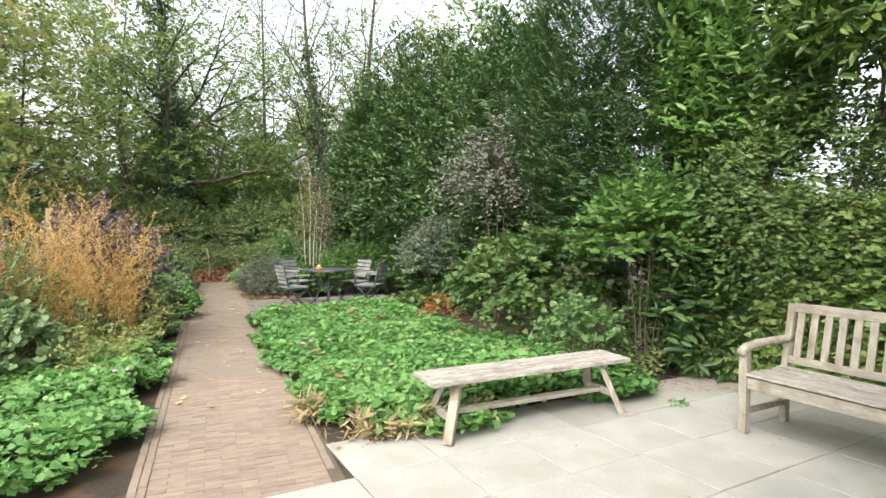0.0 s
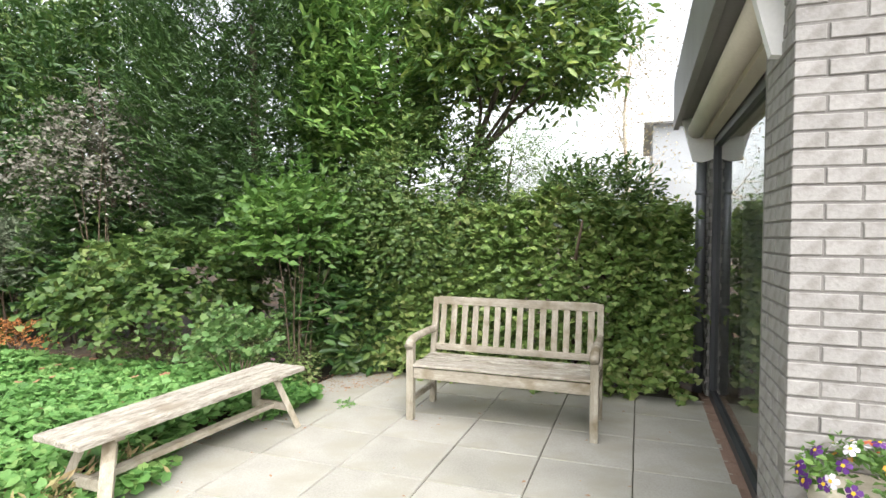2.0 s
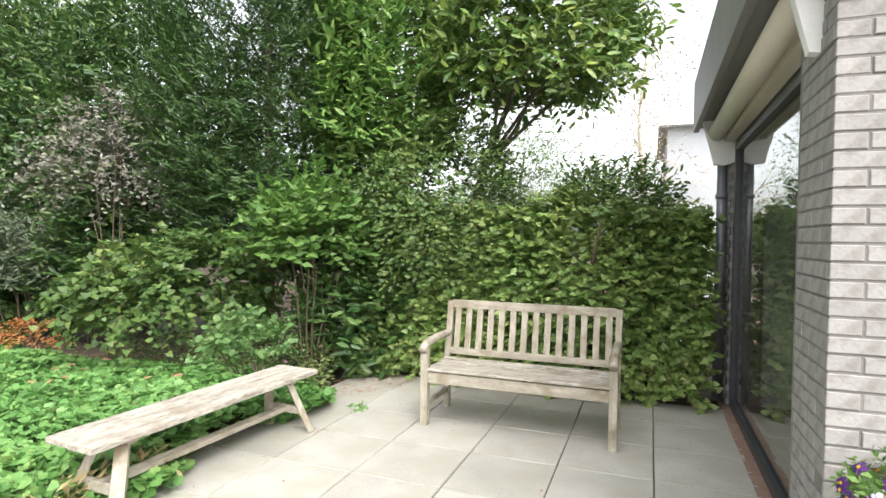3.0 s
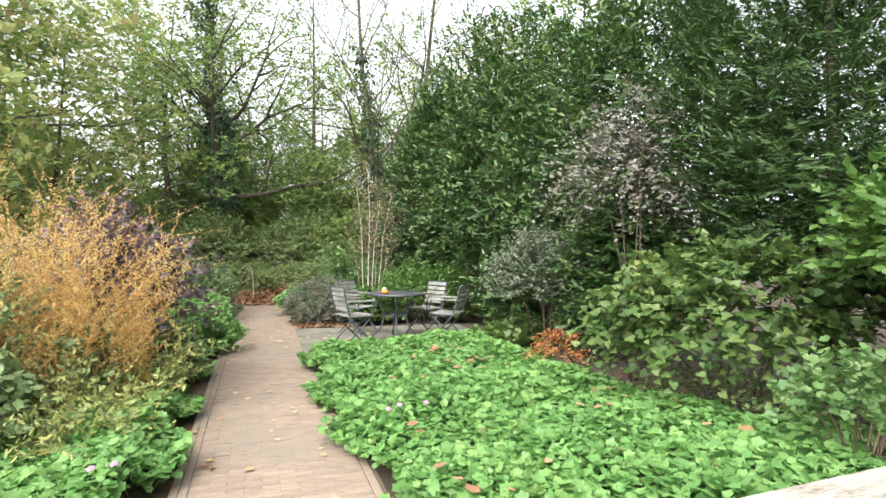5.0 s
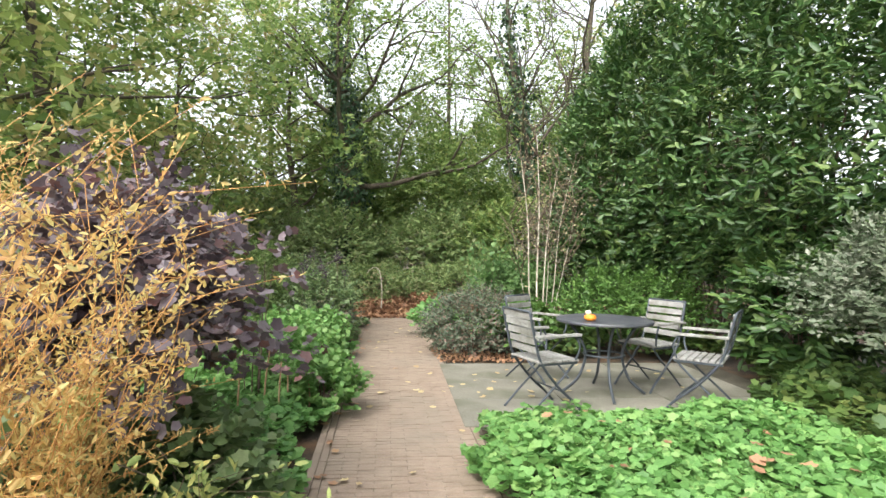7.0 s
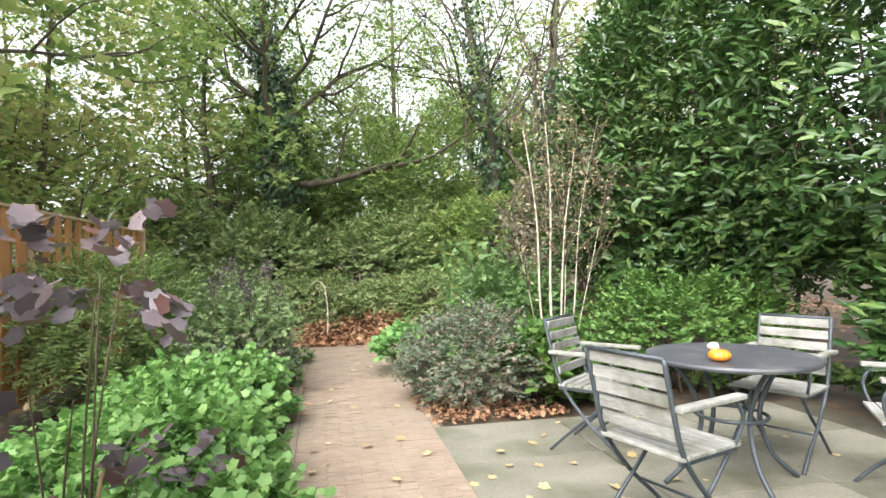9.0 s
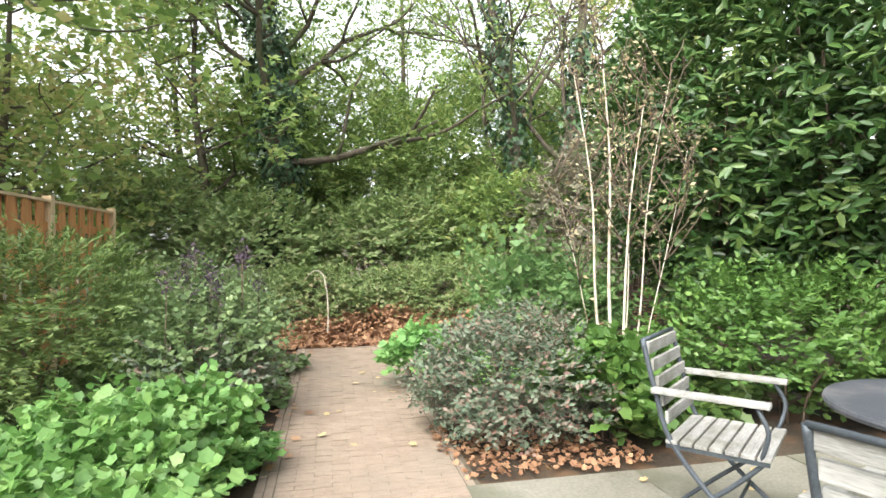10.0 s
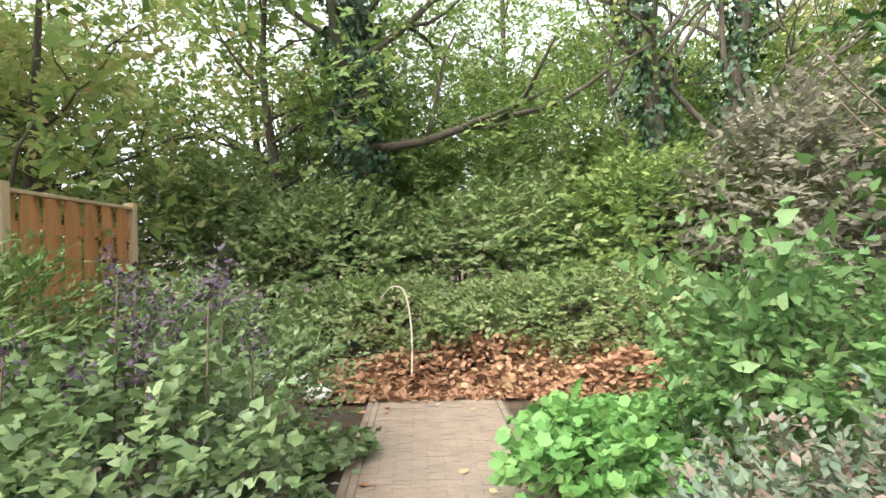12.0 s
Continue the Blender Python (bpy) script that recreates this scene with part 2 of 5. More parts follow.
L_PALE = leafy("pale_shrub_leaf", [(0.078, 0.168, 0.053), (0.139, 0.254, 0.082), (0.234, 0.324, 0.127)], 0.55, 0.4)
L_FRESH = leafy("fresh_perennial_leaf", [(0.080, 0.192, 0.048), (0.152, 0.304, 0.080), (0.248, 0.384, 0.120)], 0.5, 0.4)
L_LAURELMID = leafy("crown_laurel_leaf", [(0.045, 0.10, 0.024), (0.095, 0.18, 0.04), (0.18, 0.28, 0.065), (0.30, 0.36, 0.09)], 0.3, 0.35, patch=0.35)
L_STRAW = leafy("dry_grass", [(0.30, 0.22, 0.11), (0.45, 0.35, 0.19), (0.26, 0.27, 0.10)], 0.7, 0.3)
L_AUTUMN = leafy("autumn_tree_leaf", [(0.15, 0.22, 0.06), (0.26, 0.34, 0.10), (0.38, 0.39, 0.15), (0.36, 0.22, 0.11)], 0.6, 0.55)
L_BIRCHLEAF = leafy("birch_leaf", [(0.34, 0.30, 0.16), (0.45, 0.40, 0.25), (0.3, 0.18, 0.09)], 0.6, 0.4)


# ---- builders ----


def thing(name, x=0.0, y=0.0, z=0.0, rz=0.0, **tags):
    ob = new(name)
    ob.matrix_basis = pose(x, y, z, 0, 0, rz)
    return tagged(ob, **tags)


def part(name, bm, material, parent=None, label="", smooth=False):
    """Links a bmesh or a ready mesh as one object under its parent."""
    if isinstance(bm, bmesh.types.BMesh):
        me = bpy.data.meshes.new(name)
        bm.to_mesh(me)
        bm.free()
    else:
        me = bm
    if smooth:
        me.shade_smooth()
    if material and not me.materials:
        me.materials.append(material)
    ob = new(name, me)
    ob.parent = parent
    return tagged(ob, label)


def box(bm, x0, x1, y0, y1, z0, z1, bevel=0.0, m=None):
    r = bmesh.ops.create_cube(bm, size=1)
    bmesh.ops.scale(bm, vec=(x1 - x0, y1 - y0, z1 - z0), verts=r["verts"])
    bmesh.ops.translate(bm, vec=((x0 + x1) / 2, (y0 + y1) / 2, (z0 + z1) / 2), verts=r["verts"])
    vs = r["verts"]
    if bevel:
        es = list({e for v in vs for e in v.link_edges})
        vs = bmesh.ops.bevel(bm, geom=es, offset=bevel, segments=2, affect="EDGES", profile=0.6)["verts"]
        vs = list({v for f in {f for v in vs for f in v.link_faces} for v in f.verts})
    if m:
        bmesh.ops.transform(bm, matrix=m, verts=vs)
    return bm


def boxed(*a, **k):
    return box(bmesh.new(), *a, **k)


def beam(p, q, w, h, bevel=0.004):
    """A squared bar from p to q."""
    p, q = Vector(p), Vector(q)
    d = q - p
    m = Matrix.Translation(p) @ d.to_track_quat("X", "Z").to_matrix().to_4x4()
    return boxed(0, d.length, -w / 2, w / 2, -h / 2, h / 2, bevel=bevel, m=m)


def smooth_path(pts, steps=5):
    p = [Vector(v) for v in pts]
    out = []
    for i in range(len(p) - 1):
        a, b, c, d = p[max(0, i - 1)], p[i], p[i + 1], p[min(len(p) - 1, i + 2)]
        for k in range(steps):
            t = k / steps
            out.append(0.5 * (2 * b + (c - a) * t + (2 * a - 5 * b + 4 * c - d) * t * t + (3 * b - a - 3 * c + d) * t ** 3))
    return out + [p[-1]]


class Tubes:
    """Collects round rods into one mesh."""

    def __init__(self):
        self.v, self.f = [], []

    def add(self, pts, r0, r1=None, sides=6):
        r1 = r0 if r1 is None else r1
        pts = [Vector(p) for p in pts]
        base, n = len(self.v), len(pts)
        side = None
        for i, p in enumerate(pts):
            d = (pts[min(i + 1, n - 1)] - pts[max(i - 1, 0)]).normalized()
            ref = side if side is not None else Vector((1, 0, 0)) if abs(d.x) < 0.8 else Vector((0, 1, 0))
            x = (ref - d * ref.dot(d)).normalized()
            side, y = x, d.cross(x)
            r = r0 + (r1 - r0) * i / max(1, n - 1)
            for k in range(sides):
                a = 2 * math.pi * k / sides
                self.v.append(p + (x * math.cos(a) + y * math.sin(a)) * r)
        for i in range(n - 1):
            for k in range(sides):
                a, b = base + i * sides + k, base + i * sides + (k + 1) % sides
                self.f.append((a, b, b + sides, a + sides))
        self.f.append(tuple(base + k for k in reversed(range(sides))))
        self.f.append(tuple(base + (n - 1) * sides + k for k in range(sides)))
        return self

    def mesh(self, name):
        me = bpy.data.meshes.new(name)
        me.from_pydata(self.v, [], self.f)
        me.shade_smooth()
        return me


def rod(pts, r0, r1=None, sides=8, steps=5):
    return Tubes().add(smooth_path(pts, steps) if len(pts) > 2 else pts, r0, r1, sides).mesh("rod")


# ---- leaves ----
RNG = np.random.default_rng(11)
LEAF = {
    "oval": (np.array([(0, 0, 0), (-0.27, 0.42, 0.07), (0, 1, -0.06), (0.27, 0.42, 0.07)]), np.array([(0, 2, 1), (0, 3, 2)])),
    "laurel": (np.array([(0, 0, 0), (-0.17, 0.3, 0.05), (-0.15, 0.72, 0.02), (0, 1, -0.1), (0.15, 0.72, 0.02), (0.17, 0.3, 0.05)]), np.array([(0, 3, 2, 1), (0, 5, 4, 3)])),
    "needle": (np.array([(0, 0, 0), (-0.11, 0.45, 0), (0, 1, 0), (0.11, 0.45, 0)]), np.array([(0, 3, 2, 1)])),
    "heart": (np.array([(0, 0.1, -0.04), (-0.32, -0.05, 0.03), (-0.42, 0.3, 0.05), (0, 1, -0.1), (0.42, 0.3, 0.05), (0.32, -0.05, 0.03)]), np.array([(0, 3, 2, 1), (0, 5, 4, 3)])),
    "lobed": (np.array([(0, 0, -0.05), (-0.47, 0.06, 0.05), (-0.39, 0.33, 0.01), (-0.5, 0.62, 0.06), (-0.27, 0.73, 0.0), (0, 0.98, 0.03), (0.27, 0.73, 0.0), (0.5, 0.62, 0.06), (0.39, 0.33, 0.01), (0.47, 0.06, 0.05)]),
              np.array([(0, i + 1, i) for i in range(1, 9)])),
}


def unit(v):
    return v / np.maximum(np.linalg.norm(v, axis=-1, keepdims=True), 1e-9)


def leaf_mesh(name, kind, P, D, N, S):
    tv, tf = LEAF[kind]
    n, k = len(P), len(tv)
    D = unit(D)
    X = unit(np.cross(D, N))
    Z = np.cross(X, D)
    V = P[:, None] + S[:, None, None] * (tv[None, :, 0:1] * X[:, None] + tv[None, :, 1:2] * D[:, None] + tv[None, :, 2:3] * Z[:, None])
    F = (tf[None] + (np.arange(n) * k)[:, None, None]).reshape(-1, tf.shape[1])
    me = bpy.data.meshes.new(name)
    me.vertices.add(n * k)
    me.vertices.foreach_set("co", V.reshape(-1).astype(np.float32))
    me.loops.add(F.size)
    me.loops.foreach_set("vertex_index", F.reshape(-1).astype(np.int32))
    me.polygons.add(len(F))
    me.polygons.foreach_set("loop_start", (np.arange(len(F)) * tf.shape[1]).astype(np.int32))
    me.update(calc_edges=True)
    me.validate()
    return me


def sprays(A, D, length, n, size, side=0.8, droop=0.15, jitter=0.35, flat=0.6):
    """Leaves along twigs that start at A and run along D: places, directions, normals, sizes."""
    k = len(A)
    D = unit(D)
    t = np.linspace(0.12, 1, n)[None, :, None]
    L = (length * RNG.uniform(0.6, 1.3, k))[:, None, None]
    P = A[:, None] + D[:, None] * L * t - np.array([0, 0, 1.0]) * droop * L * t ** 2
    H = unit(np.cross(D, np.array([0, 0, 1.0])) + 1e-4)
    sg = np.where(np.arange(n) % 2, 1.0, -1.0)[None, :, None]
    dirs = D[:, None] * 0.6 + H[:, None] * sg * side + RNG.normal(0, jitter, (k, n, 3))
    nor = np.array([0, 0, 1.0]) * flat + D[:, None] * 0.65 + RNG.normal(0, 0.35, (k, n, 3))
    S = size * RNG.uniform(0.6, 1.25, (k, n))
    return P.reshape(-1, 3), dirs.reshape(-1, 3), nor.reshape(-1, 3), S.reshape(-1)


def ball_dirs(n, low=-0.15):
    z = RNG.uniform(low, 1, n)
    a = RNG.uniform(0, 2 * np.pi, n)
    r = np.sqrt(1 - z * z)
    return np.stack([r * np.cos(a), r * np.sin(a), z], 1)


def lumpy(U, lumps=9, amount=0.35):
    C = ball_dirs(lumps, -0.2)
    h = RNG.uniform(0.3, 1.0, lumps)
    d = np.clip((U @ C.T - 0.72) / 0.28, 0, 1) * h
    return 1 - amount * 0.5 + amount * d.max(1)


def blob(centre, radii, n, low=-0.2, shell=0.55, amount=0.4, lumps=10):
    """Twig starts in an uneven crown, more of them near its outside: places and outward directions."""
    U = ball_dirs(n, low)
    f = lumpy(U, lumps, amount) * (shell + (1 - shell) * RNG.uniform(0, 1, n) ** 0.6)
    A = np.array(centre) + U * f[:, None] * np.array(radii)
    A[:, 2] = np.maximum(A[:, 2], 0.04)
    return A, U


def stems(parent, centre, spread, height, count, r=0.012, material=None, name="stem", fan=0.6):
    for i in range(count):
        a = RNG.uniform(0, 6.28)
        b = RNG.uniform(0, spread * 0.25)
        x0, y0 = centre[0] + b * math.cos(a), centre[1] + b * math.sin(a)
        e, h = spread * RNG.uniform(0.3, 1) * fan, height * RNG.uniform(0.6, 1)
        p1 = (x0 + e * 0.3 * math.cos(a), y0 + e * 0.3 * math.sin(a), h * 0.5)
        p2 = (x0 + e * math.cos(a + 0.3), y0 + e * math.sin(a + 0.3), h)
        part(name, Tubes().add(smooth_path([(x0, y0, -0.03), p1, p2], 4), r, r * 0.35, 5).mesh(name), material or M_TWIG, parent)


def shrub(name, x, y, radii, kind, material, twigs, n, size, label, length=0.25, height=None, low=-0.2, shell=0.55, amount=0.4, lumps=10,
          up=0.35, droop=0.15, side=0.8, jitter=0.35, flat=0.6, stem_count=9, group="", category="shrub", z=None, stem_r=0.012):
    """A shrub: stems from the ground and a crown of leafy twigs."""
    h = height or radii[2] * 2
    ob = thing(name, x, y, 0, label=label, category=category, group=group)
    cz = z if z is not None else max(h - radii[2] * 1.0, 0.1)
    A, U = blob((0, 0, cz), radii, twigs, low, shell, amount, lumps)
    D = U + np.array([0, 0, up]) + RNG.normal(0, 0.3, A.shape)
    part("foliage", leaf_mesh("foliage", kind, *sprays(A, D, length, n, size, side, droop, jitter, flat)), material, ob)
    if stem_count:
        stems(ob, (0, 0), max(radii[0], radii[1]), cz + radii[2] * 0.6, stem_count, stem_r)
    return ob


def plume(name, x, y, radius, height, shoots, n, size, material, label, curl=0.35, category="shrub", kind="laurel", wiggle=0.05, stem=None):
    """Many thin shoots that rise from the ground and curl over at the tip, set with small leaves."""
    ob = thing(name, x, y, 0, label=label, category=category)
    tufts = 14
    ta, tr, th = RNG.uniform(0, 6.28, tufts), radius * np.sqrt(RNG.uniform(0.05, 1, tufts)), RNG.uniform(0.55, 1.1, tufts)
    k = RNG.integers(0, tufts, shoots)
    a = ta[k] + RNG.normal(0, 0.6, shoots)
    b = np.abs(tr[k] + RNG.normal(0, radius * 0.15, shoots))
    h = height * th[k] * RNG.uniform(0.5, 1.1, shoots)
    B = np.stack([tr[k] * np.cos(ta[k]), tr[k] * np.sin(ta[k]), np.zeros(shoots)], 1) + RNG.normal(0, 0.04, (shoots, 3)) * np.array([1, 1, 0])
    O = np.stack([np.cos(a + RNG.normal(0, 0.5, shoots)), np.sin(a + RNG.normal(0, 0.5, shoots)), np.zeros(shoots)], 1)
    c = curl * RNG.uniform(0.2, 1.3, shoots)

    def point(t):
        w = wiggle * (t * np.sin(11 * t + 3 * a[:, None]))[..., None] * np.array([1, 1, 0])
        return B[:, None] + O[:, None] * (b[:, None] * 0.45 * t + h[:, None] * c[:, None] * 0.55 * t ** 3)[..., None] + np.array([0, 0, 1.0]) * (h[:, None] * (t - 0.45 * c[:, None] * t ** 4))[..., None] + w

    t = np.linspace(0.18, 1, n)[None] + RNG.uniform(-0.01, 0.01, (shoots, n))
    P = point(t)
    D = unit(point(t + 0.02) - P) * 0.6 + RNG.normal(0, 0.6, P.shape)
    S = size * RNG.uniform(0.6, 1.4, (shoots, n))
    part("foliage", leaf_mesh("foliage", kind, P.reshape(-1, 3), D.reshape(-1, 3), RNG.normal(0, 1, (shoots * n, 3)), S.reshape(-1)), material, ob)
    C = point(np.linspace(0, 1, 7)[None].repeat(shoots, 0))
    tb = Tubes()
    for k in range(shoots):
        tb.add([Vector(q) for q in C[k]], 0.0028, 0.0012, 3)
    tagged(part("shoot", tb.mesh("shoot"), stem or M_TWIG, ob), kind="stuff")
    return ob


def inside(poly, X, Y):
    r = np.zeros(len(X), bool)
    j = len(poly) - 1
    for i in range(len(poly)):
        (xi, yi), (xj, yj) = poly[i], poly[j]
        r ^= ((yi > Y) != (yj > Y)) & (X < (xj - xi) * (Y - yi) / (yj - yi + 1e-12) + xi)
        j = i
    return r


def wave(X, Y, s):
    return (np.sin(X * 1.9 * s + 1.3) * np.sin(Y * 2.3 * s + 0.4) + 0.6 * np.sin(X * 4.1 * s - Y * 3.3 * s) + 0.4 * np.sin(X * 7.7 * s + Y * 8.9 * s + 2)) / 2


def carpet(name, poly, per_m2, kind, material, size, height, label, uneven=0.5, category="ground cover", tilt=0.45, layer=0.6, s=1.0):
    """Low leaves over a bed whose edge is poly."""
    P2 = np.array(poly)
    lo, hi = P2.min(0), P2.max(0)
    n = int(per_m2 * np.prod(hi - lo))
    X, Y = RNG.uniform(lo[0], hi[0], n), RNG.uniform(lo[1], hi[1], n)
    X2, Y2 = X + 0.14 * np.sin(Y * 5.1), Y + 0.14 * np.sin(X * 4.7 + 1)
    ok = inside(poly, X2, Y2)
    X, Y = X[ok], Y[ok]
    edge = np.full(len(X), 9.0)
    for i in range(len(poly)):
        a, b = P2[i - 1], P2[i]
        ab = b - a
        t = np.clip(((X - a[0]) * ab[0] + (Y - a[1]) * ab[1]) / (ab @ ab), 0, 1)
        edge = np.minimum(edge, np.hypot(X - a[0] - t * ab[0], Y - a[1] - t * ab[1]))
    top = height * (1 + uneven * wave(X, Y, s)) * np.clip(0.45 + edge / 0.35, 0, 1)
    Z = top * (1 - layer * RNG.uniform(0, 1, len(X)) ** 2)
    P = np.stack([X, Y, np.maximum(Z, 0.02)], 1)
    a = RNG.uniform(0, 6.28, len(X))
    D = np.stack([np.cos(a), np.sin(a), RNG.normal(-0.1, 0.3, len(X))], 1)
    N = np.array([0, 0, 1.0]) + RNG.normal(0, tilt, (len(X), 3))
    return tagged(part(name, leaf_mesh(name, kind, P, D, N, size * RNG.uniform(0.55, 1.25, len(X))), material), label, category, kind="stuff")


def branching(tb, start, direction, length, r, level, ends, bend=0.25, up=0.1, kids=4):
    """A limb with side limbs into tb; the twig ends are collected in ends."""
    d = Vector(direction).normalized()
    p = Vector(start)
    pts = [p.copy()]
    steps = 5
    for i in range(steps):
        d = (d + Vector(RNG.normal(0, bend * 0.45, 3)) + Vector((0, 0, up * 0.3))).normalized()
        p = p + d * length / steps
        pts.append(p.copy())
    tb.add(pts, r, r * 0.45, 6 if r > 0.03 else 4)
    if level == 0:
        for q in pts[1:]:
            ends.append((q, d.copy()))
        return
    for k in range(kids):
        i = 1 + int(RNG.integers(1, steps))
        a = Vector(RNG.normal(0, 1, 3))
        side = (a - d * a.dot(d)).normalized()
        branching(tb, pts[i], d * 0.6 + side * 0.8 + Vector((0, 0, up)), length * RNG.uniform(0.45, 0.7), r * 0.5, level - 1, ends, bend, up, kids)
    branching(tb, pts[-1], d, length * 0.6, r * 0.45, level - 1, ends, bend, up, kids)


def tree(name, x, y, trunk, r0, r1, label, material, leaf="oval", size=0.1, limbs=7, first=0.4, length=2.2, level=1, per_end=6, kids=4, spread=0.5,
         elevation=0.5, ivy=0, ivy_top=1.0, up=0.15, bark=None, twig=0.5, bend=0.35, keep=1.0, dense=4):
    """A tree: a tapered trunk through the given points, limbs, a crown of leafy twigs, and ivy on the trunk."""
    ob = thing(name, x, y, 0, label=label, category="tree")
    pts = smooth_path(trunk, 5)
    part("trunk", Tubes().add(pts, r0, r1, 10).mesh("trunk"), bark or M_BARK, ob)
    ends = []
    for i in range(limbs):
        tb = Tubes()
        f = first + (1 - first) * (i + 0.5) / limbs
        p = pts[min(len(pts) - 1, int(f * (len(pts) - 1)))]
        a = i * 2.4 + RNG.uniform(-0.5, 0.5)
        e = elevation + RNG.uniform(-0.25, 0.35)
        branching(tb, p, (math.cos(a) * math.cos(e), math.sin(a) * math.cos(e), math.sin(e)), length * RNG.uniform(0.7, 1.2) * (1.15 - 0.5 * f), r0 * (1.05 - f) * 0.32 + 0.01, level, ends, bend, up, kids)
        part("limb", tb.mesh("limb"), bark or M_BARK, ob)
    if per_end and ends:
        A = np.array([e[0] for e in ends])
        D = np.array([e[1] for e in ends])
        if keep < 1:
            pick = RNG.uniform(0, 1, len(A)) < keep
            A, D = A[pick], D[pick]
        A = np.repeat(A, dense, 0) + RNG.normal(0, spread * 0.9, (dense * len(A), 3))
        D = np.repeat(D, dense, 0) + RNG.normal(0, 0.7, A.shape)
        part("crown", leaf_mesh("crown", leaf, *sprays(A, D, twig, per_end, size, 0.8, 0.25)), material, ob)
    if ivy:
        n = ivy
        f = RNG.uniform(0, ivy_top, n) * (len(pts) - 1.01)
        i = f.astype(int)
        T = np.array(pts)
        C = T[i] + (T[i + 1] - T[i]) * (f - i)[:, None]
        a = RNG.uniform(0, 6.28, n)
        O = np.stack([np.cos(a), np.sin(a), np.zeros(n)], 1)
        rr = r0 + (r1 - r0) * f / len(pts) + RNG.uniform(0, 0.2, n) * (1 + 0.8 * np.sin(f * 2.1 + a)) * (1 + f / len(pts))
        part("ivy", leaf_mesh("ivy", "heart", C + O * rr[:, None], O * 0.4 + np.array([0, 0, -0.7]) + RNG.normal(0, 0.3, (n, 3)), O + RNG.normal(0, 0.35, (n, 3)), RNG.uniform(0.07, 0.14, n)), L_IVY, ob, "dark climbing ivy")
    return ob



# ---- ground ----
TURN = 34.4
HOUSE = pose(1.71, 4.90, 0, 0, 0, TURN)


def at_house(p, q, z=0.0, rz=0.0):
    return HOUSE @ pose(p, q, z, 0, 0, rz)


bm = bmesh.new()
bmesh.ops.create_grid(bm, x_segments=90, y_segments=90, size=1)
for v in bm.verts:
    d = max(abs(v.co.x), abs(v.co.y))
    k = 22 * d + 578 * d ** 8
    if d:
        v.co.x, v.co.y = v.co.x / d * k - 4, v.co.y / d * k + 9
    far = max(0.0, min(1.0, (v.co.y - 19.1) / 5)) if d < 0.9 else 0.6
    v.co.z = -0.028 + 0.012 * noise.noise(v.co * 0.8) + far * (0.15 + 0.15 * noise.noise(v.co * 0.3))
tagged(part("ground", bm, M_SOIL, smooth=True), "dark garden soil with rotting leaves", "ground", kind="structure")

# ---- house ----
house = thing("house", label="bungalow of pale grey brick with a large window", category="house", kind="structure")
house.matrix_basis = HOUSE
PIER_P, PIER_Q, GLASS_Q, HEAD = -1.47, -2.32, -2.47, 2.38
for x0, x1, y0, y1 in ((PIER_P + 0.005, -0.97, -2.62, PIER_Q - 0.005), (PIER_P + 0.005, PIER_P + 0.3, -8.0, -2.62), (-10.0, PIER_P + 0.012, -8.0, -7.7), (1.99, 2.35, -2.7, -2.432), (2.05, 2.35, -8.0, -2.7)):
    part("wall", boxed(x0, x1, y0, y1, -0.05, 3.0), M_MORTAR, house)
part("lintel", boxed(-0.97, 1.99, -2.66, GLASS_Q, HEAD + 0.02, 3.0), M_GREYTRIM, house)
for x0, x1, y0, y1 in ((-0.97, 1.99, -6.4, -6.3), (-1.05, -0.97, -6.4, -2.64), (1.99, 2.07, -6.4, -2.72)):
    part("room_wall", boxed(x0, x1, y0, y1, -0.05, 2.6), M_PLASTER, house)
part("room_floor", boxed(-0.97, 1.99, -6.3, -2.52, -0.06, 0.01), M_WOOD, house)
part("roof", boxed(PIER_P - 0.05, 2.35, -8.0, -2.66, 3.0, 3.2), M_GREYTRIM, house)
part("fascia", boxed(PIER_P - 0.2, 2.35, -2.17, -2.12, 2.56, 3.05, 0.006), M_GREYTRIM, house, "dark grey roof edge board")
part("soffit", boxed(PIER_P - 0.2, 2.35, -2.66, -2.17, 2.60, 2.64), M_GREYTRIM, house)
window = part("window", boxed(-0.97, 1.99, GLASS_Q - 0.05, GLASS_Q + 0.02, 0.0, 0.07, 0.004), M_DARKFRAME, house, "large fixed pane in a dark frame")
for x0, x1, z0, z1 in ((-0.97, -0.91, 0.07, HEAD), (1.93, 1.99, 0.07, HEAD), (-0.91, 1.93, HEAD - 0.06, HEAD)):
    part("frame", boxed(x0, x1, GLASS_Q - 0.05, GLASS_Q + 0.02, z0, z1, 0.004), M_DARKFRAME, window)
m_glass, n_, l_, b_ = nodes_of("window_glass")
b_.inputs["Base Color"].default_value = (0.90, 0.95, 0.93, 1)
b_.inputs["Transmission Weight"].default_value, b_.inputs["Roughness"].default_value, b_.inputs["IOR"].default_value = 1.0, 0.0, 1.5
pane = part("pane", boxed(-0.915, 1.935, GLASS_Q - 0.025, GLASS_Q - 0.013, 0.065, HEAD - 0.055), m_glass, window)
pane.visible_shadow = False
awning = thing("awning", label="rolled-up cream awning in a cassette above the window", category="awning")
awning.matrix_basis = HOUSE
part("cassette", Tubes().add([(-1.25, -2.30, 2.485), (1.97, -2.30, 2.485)], 0.075, 0.075, 14).mesh("cassette"), M_AWNING, awning)
part("back_plate", boxed(-1.25, 1.97, -2.45, -2.36, 2.40, 2.56, 0.004), M_AWNING, awning)
